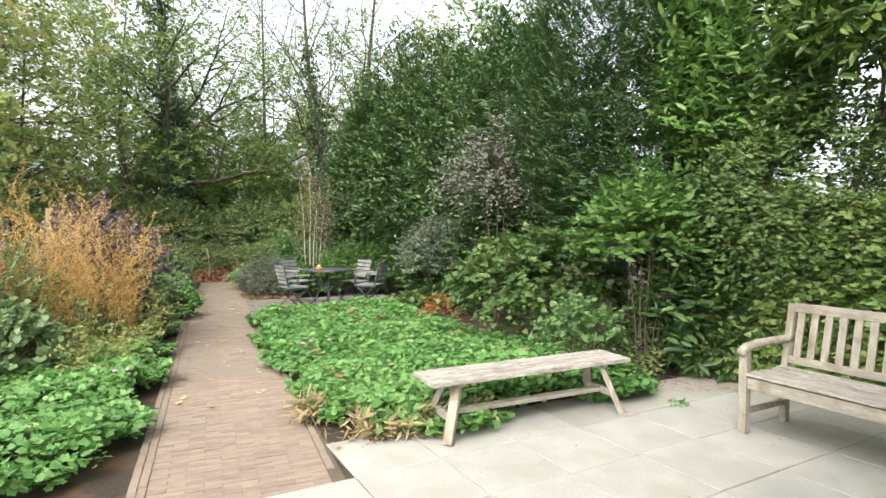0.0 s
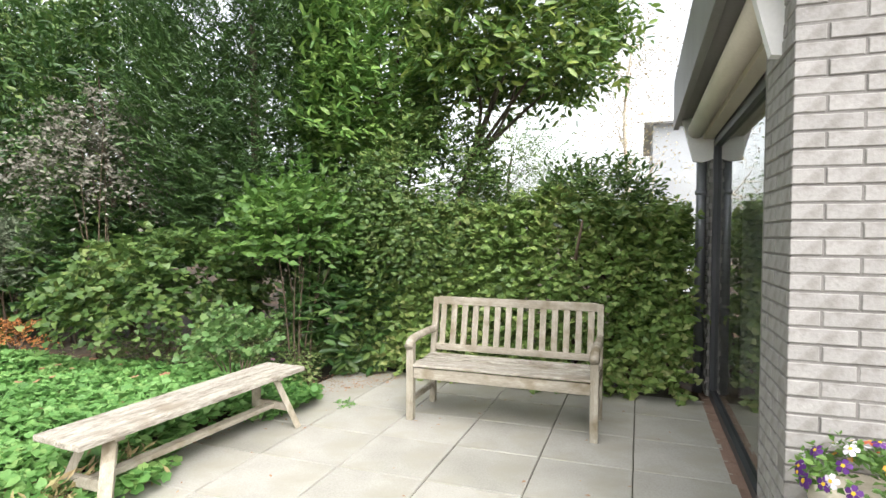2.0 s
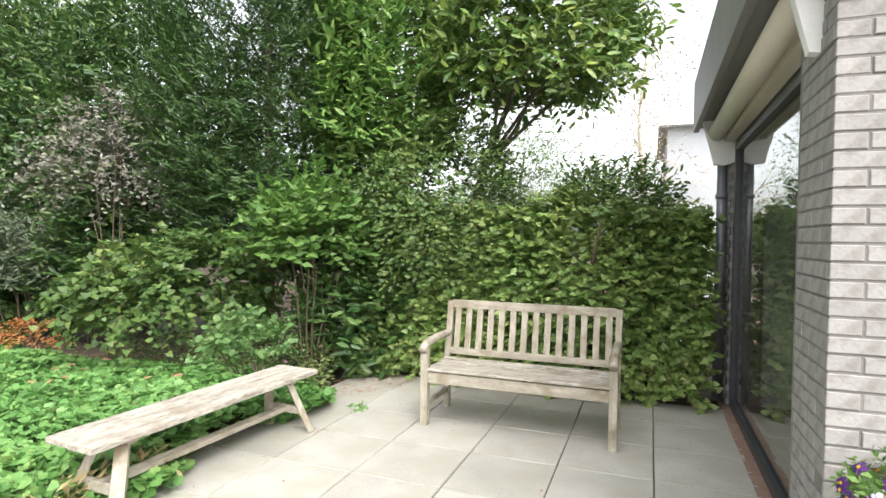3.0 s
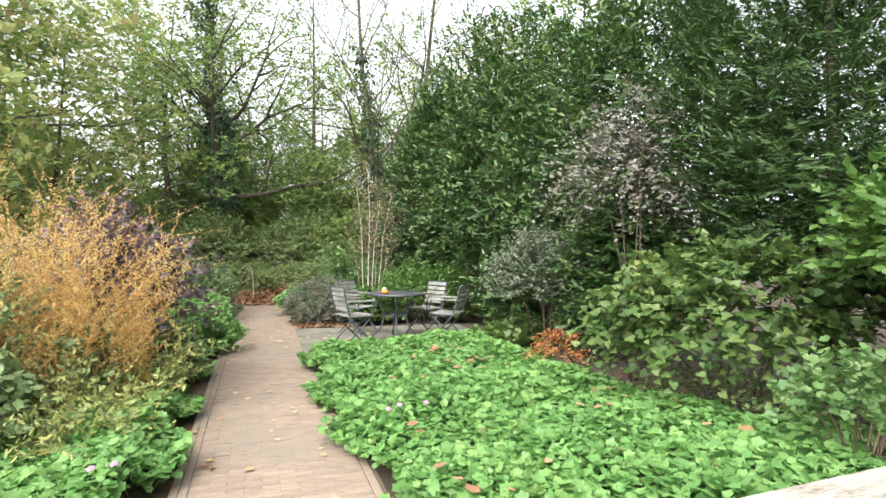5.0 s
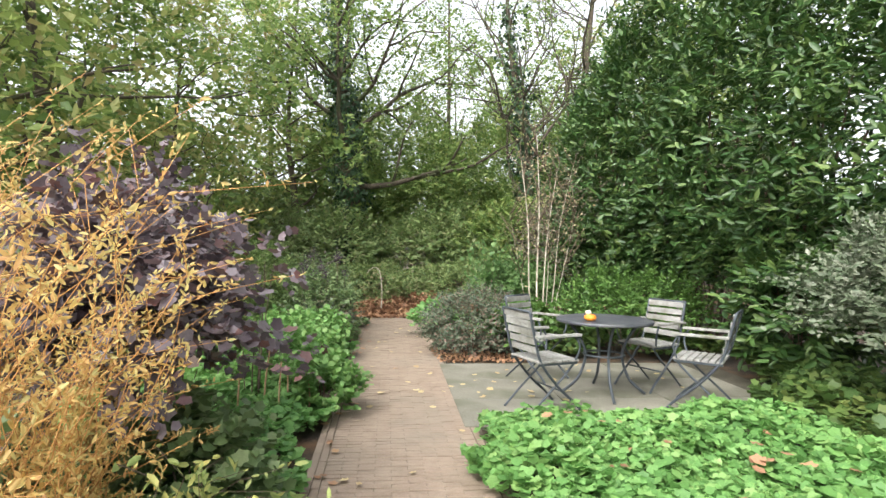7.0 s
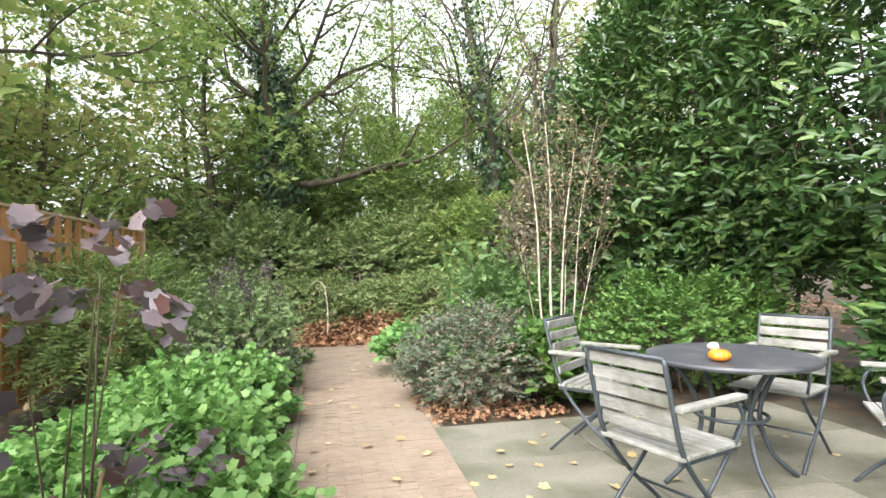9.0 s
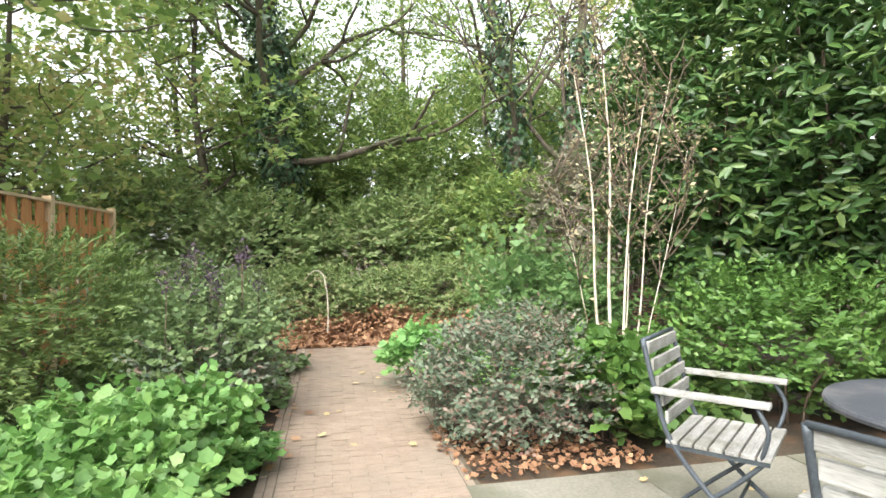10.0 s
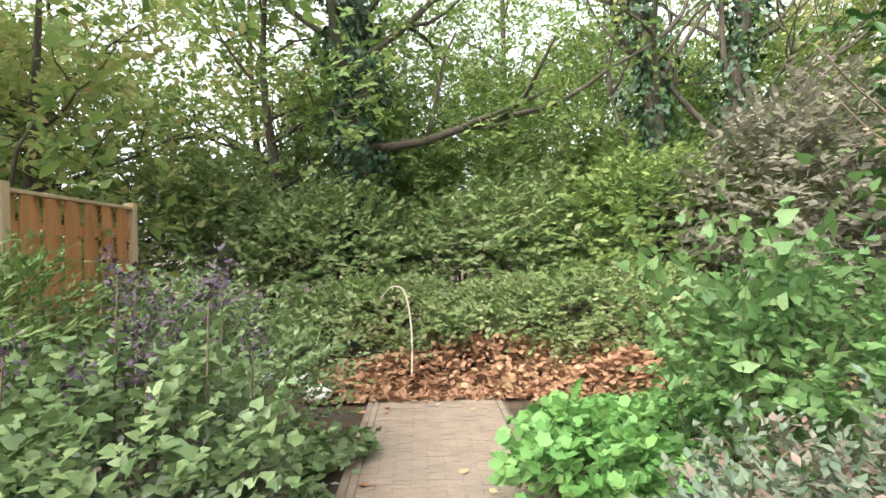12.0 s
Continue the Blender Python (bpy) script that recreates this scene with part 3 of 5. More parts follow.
for p in (-1.30, 1.98):
    bm = bmesh.new()
    vs = [bm.verts.new((p, q, z)) for q, z in ((-2.17, 2.62), (-2.46, 2.62), (-2.46, 2.22), (-2.36, 2.19), (-2.28, 2.20))]
    f = bm.faces.new(vs)
    ex = bmesh.ops.extrude_face_region(bm, geom=[f])
    bmesh.ops.translate(bm, vec=(0.06, 0, 0), verts=[v for v in ex["geom"] if isinstance(v, bmesh.types.BMVert)])
    bmesh.ops.recalc_face_normals(bm, faces=bm.faces)
    part("end_bracket", bm, M_WHITEPAINT, awning, "white end bracket")
pipe = thing("downpipe", label="grey zinc downpipe beside the far brick pier", category="downpipe")
pipe.matrix_basis = HOUSE
part("pipe", Tubes().add([(2.2, -2.372, -0.02), (2.2, -2.372, 2.62)], 0.045, 0.045, 12).mesh("pipe"), M_ZINC, pipe)
for z in (0.8, 1.9):
    part("bracket", Tubes().add([(2.2, -2.372, z), (2.2, -2.372, z + 0.04)], 0.055, 0.055, 12).mesh("bracket"), M_ZINC, pipe)

neighbour = thing("neighbour_house", label="pale grey flat-roofed house beyond the hedge", category="house")
neighbour.matrix_basis = at_house(14.0, -0.95, 0, 0)
part("wall", boxed(0, 7, -6.0, -1.2, 0, 4.8), M_NEIGHBOUR, neighbour)
part("roof", boxed(-0.3, 7.3, -6.3, -0.95, 4.8, 5.15, 0.02), M_WHITEPAINT, neighbour)
part("extension", boxed(-1.5, 6.0, -5.0, -0.95, 0, 3.0), M_NEIGHBOUR, neighbour)

# ---- furniture ----


def garden_bench(x, y, rz):
    ob = thing("garden_bench", x, y, 0, rz, label="weathered slatted teak bench with arms on the patio", category="bench")
    w = 0.72
    for sx in (-1, 1):
        part("front_leg", boxed(sx * w - 0.03, sx * w + 0.03, 0.24, 0.30, 0, 0.62, 0.005), M_WOODV, ob)
        bm = beam((sx * w, -0.26, 0.0), (sx * w, -0.25, 0.42), 0.05, 0.06)
        part("back_leg", bm, M_WOODV, ob)
        part("back_post", beam((sx * w, -0.25, 0.40), (sx * w, -0.35, 0.93), 0.05, 0.05), M_WOODV, ob)
        part("armrest", rod([(sx * w, -0.30, 0.655), (sx * w, 0.0, 0.66), (sx * w, 0.24, 0.645), (sx * w, 0.325, 0.60)], 0.032, 0.036, 8), M_WOOD, ob)
        part("side_rail", boxed(sx * w - 0.02, sx * w + 0.02, -0.24, 0.25, 0.36, 0.42, 0.004), M_WOOD, ob)
        part("low_rail", boxed(sx * w - 0.016, sx * w + 0.016, -0.24, 0.25, 0.14, 0.18, 0.004), M_WOOD, ob)
    part("front_apron", boxed(-w, w, 0.255, 0.285, 0.34, 0.425, 0.005), M_WOOD, ob)
    for i in range(6):
        y0 = -0.22 + i * 0.088
        z0 = 0.415 + 0.022 * abs(i - 2) / 3
        part("seat_slat", boxed(-w - 0.01, w + 0.01, y0, y0 + 0.076, z0, z0 + 0.022, 0.004), M_PLANKTOP, ob)
    lean = lambda z: -0.25 - 0.10 * (z - 0.40) / 0.53
    part("top_rail", beam((-w + 0.02, lean(0.905), 0.905), (w - 0.02, lean(0.905), 0.905), 0.035, 0.07), M_WOOD, ob)
    part("lower_rail", beam((-w + 0.02, lean(0.50), 0.50), (w - 0.02, lean(0.50), 0.50), 0.035, 0.055), M_WOOD, ob)
    for i in range(14):
        sx = -w + 0.075 + i * (2 * w - 0.15) / 13
        part("back_slat", beam((sx, lean(0.52), 0.52), (sx, lean(0.88), 0.88), 0.052, 0.016, 0.003), M_WOODV, ob)
    return ob


def plank_bench(x, y, rz):
    ob = thing("plank_bench", x, y, 0, rz, label="long backless bench with flaking plank seat and splayed legs", category="bench")
    part("seat_plank", boxed(-0.91, 0.91, -0.185, -0.003, 0.415, 0.45, 0.006), M_PLANKTOP, ob)
    part("seat_plank", boxed(-0.90, 0.91, 0.003, 0.185, 0.415, 0.45, 0.006), M_PLANKTOP, ob)
    for sx in (-1, 1):
        part("cleat", boxed(sx * 0.66 - 0.03, sx * 0.66 + 0.03, -0.15, 0.15, 0.385, 0.414, 0.004), M_WOOD, ob)
        for sy in (-1, 1):
            part("leg", beam((sx * 0.67, sy * 0.09, 0.40), (sx * 0.80, sy * 0.20, 0.006), 0.07, 0.045, 0.004), M_WOODV, ob)
        part("cross_rail", beam((sx * 0.745, -0.16, 0.17), (sx * 0.745, 0.16, 0.17), 0.03, 0.06), M_WOOD, ob)
    part("long_rail", beam((-0.745, 0, 0.17), (0.745, 0, 0.17), 0.07, 0.035), M_WOOD, ob)
    return ob


def armchair():
    ob = thing("folding_armchair", label="folding garden armchair, silvered slats on dark iron frame", category="chair", group="chairs round the table")
    for sx in (-1, 1):
        x = sx * 0.215
        part("back_leg_bar", rod([(x, -0.285, 0.87), (x, -0.235, 0.66), (x, -0.17, 0.45), (x, 0.0, 0.24), (x, 0.17, 0.09), (x, 0.255, 0.0)], 0.0115), M_IRON, ob)
        part("front_leg_bar", rod([(x * 0.9, 0.19, 0.435), (x * 0.9, 0.06, 0.30), (x * 0.9, -0.10, 0.16), (x * 0.9, -0.27, 0.0)], 0.010), M_IRON, ob)
        part("arm_support", rod([(x * 1.1, 0.16, 0.65), (x * 1.13, 0.20, 0.56), (x * 1.0, 0.17, 0.44)], 0.009), M_IRON, ob)
        part("armrest", boxed(x * 1.1 - 0.026, x * 1.1 + 0.026, -0.24, 0.21, 0.652, 0.676, 0.008), M_SLATGREY, ob)
        part("seat_rail", boxed(x * 0.96 - 0.008, x * 0.96 + 0.008, -0.19, 0.20, 0.418, 0.438), M_IRON, ob)
    part("cross_bar", rod([(-0.2, 0.06, 0.19), (0.2, 0.06, 0.19)], 0.008), M_IRON, ob)
    part("top_bar", rod([(-0.215, -0.285, 0.87), (0.215, -0.285, 0.87)], 0.010), M_IRON, ob)
    for i in range(5):
        z = 0.835 - i * 0.073
        y = -0.17 - (z - 0.45) * 0.27
        part("back_slat", boxed(-0.205, 0.205, y - 0.002, y + 0.014, z - 0.027, z + 0.027, 0.004), M_SLATGREY, ob)
    for i in range(7):
        y0 = -0.19 + i * 0.058
        part("seat_slat", boxed(-0.225, 0.225, y0, y0 + 0.049, 0.439, 0.457, 0.004), M_SLATGREY, ob)
    return ob


def round_table(x, y):
    ob = thing("round_table", x, y, 0, 20, label="round dark metal garden table on curved legs", category="table")
    bm = bmesh.new()
    prof = ((0.0, 0.722), (0.44, 0.722), (0.452, 0.719), (0.457, 0.708), (0.452, 0.694), (0.43, 0.700), (0.0, 0.705))
    rings = []
    for r, z in prof:
        rings.append([bm.verts.new((r * math.cos(a * math.pi / 28), r * math.sin(a * math.pi / 28), z)) for a in range(56)] if r else [bm.verts.new((0, 0, z))])
    for a, b in zip(rings, rings[1:]):
        for k in range(56):
            q = [a[k % len(a)], a[(k + 1) % len(a)], b[(k + 1) % len(b)], b[k % len(b)]]
            bm.faces.new(list(dict.fromkeys(q)))
    bmesh.ops.recalc_face_normals(bm, faces=bm.faces)
    part("tabletop", bm, M_TABLETOP, ob)
    for i in range(4):
        c, s_ = math.cos(i * math.pi / 2), math.sin(i * math.pi / 2)
        part("leg", rod([(r * c, r * s_, z) for r, z in ((0.36, 0.70), (0.27, 0.60), (0.19, 0.45), (0.18, 0.32), (0.25, 0.14), (0.40, 0.006))], 0.014), M_IRON, ob)
    part("ring", rod([(0.19 * math.cos(k * math.pi / 12), 0.19 * math.sin(k * math.pi / 12), 0.38) for k in range(25)], 0.011, steps=1), M_IRON, ob)
    return ob


def pumpkin(x, y, z):
    ob = thing("pumpkin", x, y, z, label="small orange pumpkin on the garden table", category="pumpkin")
    bm = bmesh.new()
    bmesh.ops.create_uvsphere(bm, u_segments=48, v_segments=16, radius=0.058)
    for v in bm.verts:
        a = math.atan2(v.co.y, v.co.x)
        k = 1 - 0.09 * abs(math.cos(a * 5)) ** 3 * math.hypot(v.co.x, v.co.y) / 0.058
        v.co.x, v.co.y = v.co.x * k, v.co.y * k
        dip = 0.012 * math.exp(-((v.co.x ** 2 + v.co.y ** 2) / 0.0006))
        v.co.z = v.co.z * 0.62 - (dip if v.co.z > 0 else -dip) + 0.033
    part("flesh", bm, M_PUMPKIN, ob, smooth=True)
    return ob


def gourd(x, y, z):
    ob = thing("gourd", x, y, z, label="small pale knobbly gourd lying on the pumpkin", category="gourd")
    bm = bmesh.new()
    bmesh.ops.create_uvsphere(bm, u_segments=24, v_segments=14, radius=0.028)
    for v in bm.verts:
        v.co *= 1 + 0.16 * noise.noise(v.co * 45)
        v.co.x *= 1.35 - 0.5 * (v.co.x > 0)
        v.co.z = v.co.z * 0.8 + 0.02
    part("skin", bm, M_GOURD, ob, smooth=True)
    return ob


garden_bench(2.727, 4.62, 124.4)
plank_bench(0.493, 5.162, 31.3)
round_table(-3.0, 11.4)
pumpkin(-3.1, 11.14, 0.722)
gourd(-3.115, 11.175, 0.776)
chair = armchair()


def chair_pose(bx, by, face):
    """From the middle of the back's top and the way the chair faces."""
    a = radians(face)
    return pose(bx + 0.285 * math.cos(a), by + 0.285 * math.sin(a), 0, 0, 0, face - 90)


chair.matrix_basis = chair_pose(-3.625, 10.42, 46)
copy_thing(chair, chair_pose(-3.99, 11.89, -22))
copy_thing(chair, chair_pose(-2.44, 12.14, 234))
copy_thing(chair, chair_pose(-1.86, 11.21, 168))

# ---- fence ----
fence = thing("fence", -10.6, 15.07, 0, -60.4, label="new orange-brown timber board fence between the gardens", category="fence")
for k in range(4):
    x = k * 1.86
    part("post", boxed(x - 0.045, x + 0.045, -0.045, 0.045, -0.02, 1.86, 0.006), M_FENCEPOST, fence)
    if k < 3:
        part("cap_rail", boxed(x + 0.045, x + 1.815, -0.04, 0.04, 1.79, 1.82, 0.004), M_FENCEPOST, fence)
        for z in (0.3, 1.5):
            part("rail", boxed(x + 0.045, x + 1.815, -0.01, 0.01, z, z + 0.09), M_FENCE, fence)
        for i in range(13):
            x0 = x + 0.05 + i * 0.1365
            yo = 0.012 if i % 2 else -0.03
            part("board", boxed(x0, x0 + 0.135, yo, yo + 0.018, 0.06, 1.788), M_FENCE, fence)

# ---- planting beside the path and the patio ----
PU, PV = np.array([-0.4648, 0.8854]), np.array([0.8854, 0.4648])


def along(u, v):
    """A place by the way along the path and across it."""
    q = PU * u + PV * v
    return float(q[0]), float(q[1])


carpet("geranium_bed", [(-0.75, 4.45), (-0.2, 4.75), (0.6, 5.25), (1.5, 5.9), (1.9, 6.6), (1, 7.4), (-0.39, 8.7), (-1.42, 10.63), (-1.87, 10.72), (-3.48, 10), (-3.84, 9.87), (-2.89, 7.83), (-1.75, 5.9)], 2250, "lobed", L_GERANIUM, 0.064, 0.24, "dense bright green cranesbill leaves filling the bed", 0.45)
carpet("geranium_edge", [along(4.35, 0.0), along(6.0, 0.02), along(8.6, 0.0), along(9.6, -0.05), along(10.2, -1.4), along(6.5, -1.7), along(4.2, -1.8)], 2200, "lobed", L_GERANIUM, 0.06, 0.24, "bright green cranesbill leaves along the path", 0.45)
carpet("fresh_greens", [along(9.6, 0.0), along(12.2, 0.02), along(14.35, 0.03), along(14.75, -1.2), along(11.6, -1.9), along(9.8, -1.7)], 2200, "lobed", L_GERANIUM, 0.058, 0.24, "fresh green leaves beside the path", 0.5)
carpet("low_greens", [along(14.3, 0.05), along(16.35, 0.08), along(17.25, -2.2), along(14.0, -2.0)], 600, "lobed", L_ASTER, 0.085, 0.22, "low mixed green leaves beside the path", 0.6)
carpet("path_end_greens", [along(14.85, 1.4), along(16.95, 1.38), along(17.05, 2.4), along(18.05, 3.6), along(15.25, 4.2)], 1200, "lobed", L_GERANIUM, 0.066, 0.2, "fresh green leaves at the end of the path", 0.4)
carpet("terrace_edge_greens", [(-1.63, 10.94), (-1.48, 12.57), (-1.74, 13.39), (-2.94, 13.59), (-4.14, 12.69), (-4.34, 14.19), (-1.74, 14.19), (-0.35, 11.38), (-1.03, 10.12)], 1300, "lobed", L_VINE, 0.085, 0.34, "leafy green plants round the terrace", 0.4)
carpet("dead_undergrowth", [(1.2, 6.3), (1.7, 6.2), (2.8, 6.6), (2.6, 7.4), (0.53, 8.14), (-0.19, 8.8)], 1500, "oval", L_BRAMBLE, 0.06, 0.4, "brown withering undergrowth below the shrubs", 0.6)

GOLD = "golden-orange shrub with thin curling upright shoots"
for x, y, r, h, k, c in ((-4.2, 6.7, 0.32, 2.1, 105, 0.5), (-4.62, 6.35, 0.34, 2.15, 110, 0.45), (-4.62, 7.0, 0.3, 1.9, 80, 0.55), (-5.05, 6.75, 0.4, 2.2, 120, 0.4), (-5.3, 6.1, 0.35, 1.9, 90, 0.45)):
    plume("golden_shrub", x, y, r, h, k, 84, 0.024, L_GOLD, GOLD, curl=c, wiggle=0.09, stem=M_GOLDSTEM)
for x, y, r, h, k in ((-3.92, 6.35, 0.22, 0.75, 110), (-4.15, 7.05, 0.24, 0.85, 120), (-4.6, 5.85, 0.3, 0.85, 150), (-3.6, 5.75, 0.2, 0.6, 90), (-4.95, 6.3, 0.34, 0.95, 150)):
    plume("yellowing_perennial", x, y, r, h, k, 24, 0.045, L_GOLDGREEN, "yellowing drooping perennial at the path's edge", curl=0.8, wiggle=0.06)
for x, y, r, h, k in ((-4.35, 5.55, 0.42, 0.62, 230), (-4.9, 5.6, 0.45, 0.75, 230), (-4.5, 6.7, 0.4, 0.6, 220), (-4.5, 7.75, 0.28, 0.5, 170), (-5.4, 6.6, 0.45, 0.8, 220)):
    shrub("leafy_perennial", x, y, (r, r, 0.28), "lobed", L_ASTER, k, 9, 0.062, "grey-green leafy perennial below the golden shrub", length=0.24, height=h, up=0.7, stem_count=5)
shrub("plum_shrub", -4.68, 7.62, (0.36, 0.42, 0.58), "lobed", L_PLUM, 300, 9, 0.062, "shrub with dusky plum-coloured lobed leaves", length=0.28, height=1.5, up=0.3, shell=0.25, amount=0.6, droop=0.4)
shrub("plum_shrub", -5.55, 8.35, (0.5, 0.55, 0.65), "lobed", L_PLUM, 380, 9, 0.065, "tall shrub with dusky plum leaves", length=0.32, height=1.75, up=0.3, shell=0.25, amount=0.6, droop=0.4)
shrub("plum_shrub", -5.55, 9.45, (0.38, 0.34, 0.22), "lobed", L_PLUM, 20, 6, 0.08, "open plum shrub with large drooping leaves on thin stems", length=0.28, height=1.36, up=0.1, shell=0.2, amount=0.6, stem_count=5, stem_r=0.007, droop=0.5)
shrub("plum_shrub", -5.3, 9.55, (0.2, 0.2, 0.15), "lobed", L_PLUM, 14, 6, 0.07, "small low plum seedling beside the path", length=0.22, height=0.55, up=0.3, stem_count=3, stem_r=0.005)
shrub("plum_shrub", -5.05, 8.2, (0.25, 0.32, 0.35), "lobed", L_PLUM, 110, 8, 0.06, "dusky grey-plum shrub leaning to the path", length=0.25, height=1.2, up=0.2, shell=0.25, stem_count=5, stem_r=0.007)
shrub("red_rose", -5.0, 5.95, (0.5, 0.45, 0.5), "oval", L_ASTER, 330, 10, 0.05, "grey-green rose bush with a few red blooms", length=0.3, height=1.25, up=0.6)
for x, y, r, h, k in ((-5.1, 9.75, 0.24, 0.36, 150), (-5.85, 10.45, 0.36, 0.42, 230), (-6.4, 11.0, 0.4, 0.52, 260), (-6.4, 11.6, 0.3, 0.46, 190), (-6.05, 9.9, 0.45, 0.38, 240)):
    shrub("fresh_perennial", x, y, (r, r, 0.26), "lobed", L_FRESH, int(k * 1.2), 9, 0.05, "fresh bright green leafy perennial beside the path", length=0.22, height=h, up=0.8, stem_count=6)
shrub("purple_perennial", -6.98, 12.5, (0.38, 0.45, 0.35), "oval", L_DOME, 300, 10, 0.05, "dusky green-purple clump beside the path", length=0.25, height=0.62, up=0.8)
shrub("spreading_spruce", -8.34, 12.19, (0.85, 0.95, 0.6), "needle", L_SPRUCE, 1100, 26, 0.06, "low spreading conifer with drooping branches", length=0.42, height=1.3, up=0.0, droop=0.3, jitter=0.35, shell=0.35, low=-0.5)
shrub("rose_shrub", -7.95, 13.5, (0.7, 0.8, 0.6), "oval", L_ASTER, 620, 10, 0.055, "loose grey-green shrub beside the path", length=0.35, height=1.0, up=0.6)
shrub("berry_shrub", -7.09, 12.59, (0.42, 0.42, 0.38), "heart", L_ASTER, 420, 9, 0.048, "green shrub with dark seed heads", length=0.28, height=0.9, up=0.9, low=-0.6)
shrub("dome_shrub", -4.89, 12.94, (0.6, 0.6, 0.42), "oval", L_DOME, 1300, 10, 0.042, "rounded purple-grey shrub at the terrace corner", length=0.18, height=0.76, up=0.5, low=-0.75, z=0.34)
shrub("green_perennial", -4.19, 13.04, (0.35, 0.35, 0.3), "lobed", L_ELDER, 220, 8, 0.07, "bright green perennial behind the chairs", length=0.22, height=0.58, up=0.8)
shrub("green_perennial", -5.89, 14.09, (0.25, 0.45, 0.22), "lobed", L_GERANIUM, 170, 8, 0.065, "bright green perennial by the path", length=0.2, height=0.4, up=0.8)
plume("pale_shrub", -5.0, 14.85, 0.5, 1.75, 70, 18, 0.075, L_PALE, "loose pale green shrub with upright shoots at the path's end", curl=0.3, kind="heart")
shrub("pale_shrub", -4.75, 14.9, (0.75, 0.7, 0.5), "heart", L_PALE, 420, 9, 0.06, "low loose pale green shrub at the path's end", length=0.35, height=1.05, up=0.6, shell=0.3)
shrub("green_mound", -2.94, 13.74, (0.95, 0.6, 0.45), "oval", L_ELDER, 850, 10, 0.06, "bright green mounded shrub behind the table", length=0.28, height=0.95, up=0.4)
shrub("silver_shrub", -0.59, 10.8, (0.85, 0.75, 0.75), "oval", L_SILVER, 1100, 10, 0.06, "silvery green shrub with pale leaf edges", length=0.3, height=1.65, up=0.5)
shrub("rusty_fern", -0.55, 9.1, (0.2, 0.2, 0.2), "oval", L_ORANGE, 80, 10, 0.04, "withered rust-orange fern among green leaves", length=0.22, height=0.45, up=0.5, droop=0.5)
shrub("grey_leaved_shrub", 0.3, 9.19, (0.85, 0.5, 1.05), "oval", L_GREYLEAF, 400, 9, 0.065, "shrub with drooping grey-brown autumn leaves", length=0.45, height=3.2, up=-0.1, droop=0.6, shell=0.2, stem_count=5)
shrub("leafy_clump", 1.1, 6.4, (0.36, 0.28, 0.26), "lobed", L_PALE, 110, 8, 0.055, "fresh green leafy clump beside the plank bench", length=0.25, height=0.68, up=0.8)
shrub("vine_tangle", 0.83, 7.8, (0.95, 0.45, 0.65), "heart", L_VINE, 640, 8, 0.08, "climbing vine with heart-shaped green leaves", length=0.35, height=1.4, up=0.1, droop=0.4)
shrub("elder_bush", 1.85, 6.8, (0.6, 0.42, 0.55), "oval", L_ELDER, 300, 9, 0.10, "elder bush with bright green leaflets", length=0.35, height=1.95, up=0.3, shell=0.35)
shrub("young_laurel", 3.0, 7.25, (0.85, 0.8, 1.7), "laurel", L_LAURELYOUNG, 1300, 9, 0.13, "upright laurel with large fresh green leaves", length=0.4, height=4.7, up=1.3, jitter=0.45, shell=0.5, stem_r=0.03, low=-0.7, lumps=20, amount=0.5)
laurel_tree = thing("laurel_tree", 3.55, 6.75, 0, label="laurel grown into a small tree, its crown over the hedge", category="tree")
part("trunk", rod([(0, 0, -0.03), (0.05, -0.1, 1.3), (0.2, -0.5, 2.5), (0.4, -0.9, 3.6)], 0.055, 0.025), M_BARK, laurel_tree)
for q in ((0.9, -1.5, 3.4), (-0.3, -0.9, 3.6), (0.9, -0.6, 4.0), (0.2, -1.6, 3.3)):
    part("limb", rod([(0.16, -0.4, 2.3), (0.2 + q[0] * 0.4, -0.4 + q[1] * 0.35, 2.9), q], 0.026, 0.01), M_BARK, laurel_tree)
A, U = blob((0.38, -0.98, 3.75), (1.0, 1.0, 1.15), 1500, low=-0.75, shell=0.45, amount=0.6, lumps=26)
part("crown", leaf_mesh("crown", "laurel", *sprays(A, U + np.array([0, 0, 0.35]) + RNG.normal(0, 0.4, A.shape), 0.34, 9, 0.12, 0.8, 0.15, 0.5)), L_LAURELMID, laurel_tree)
shrub("arching_shrub", 3.25, 6.5, (1.05, 0.7, 0.95), "oval", L_VINE, 1700, 10, 0.065, "arching small-leaved shrub over the hedge", length=0.4, height=2.7, up=0.1, droop=0.5, low=-0.6)


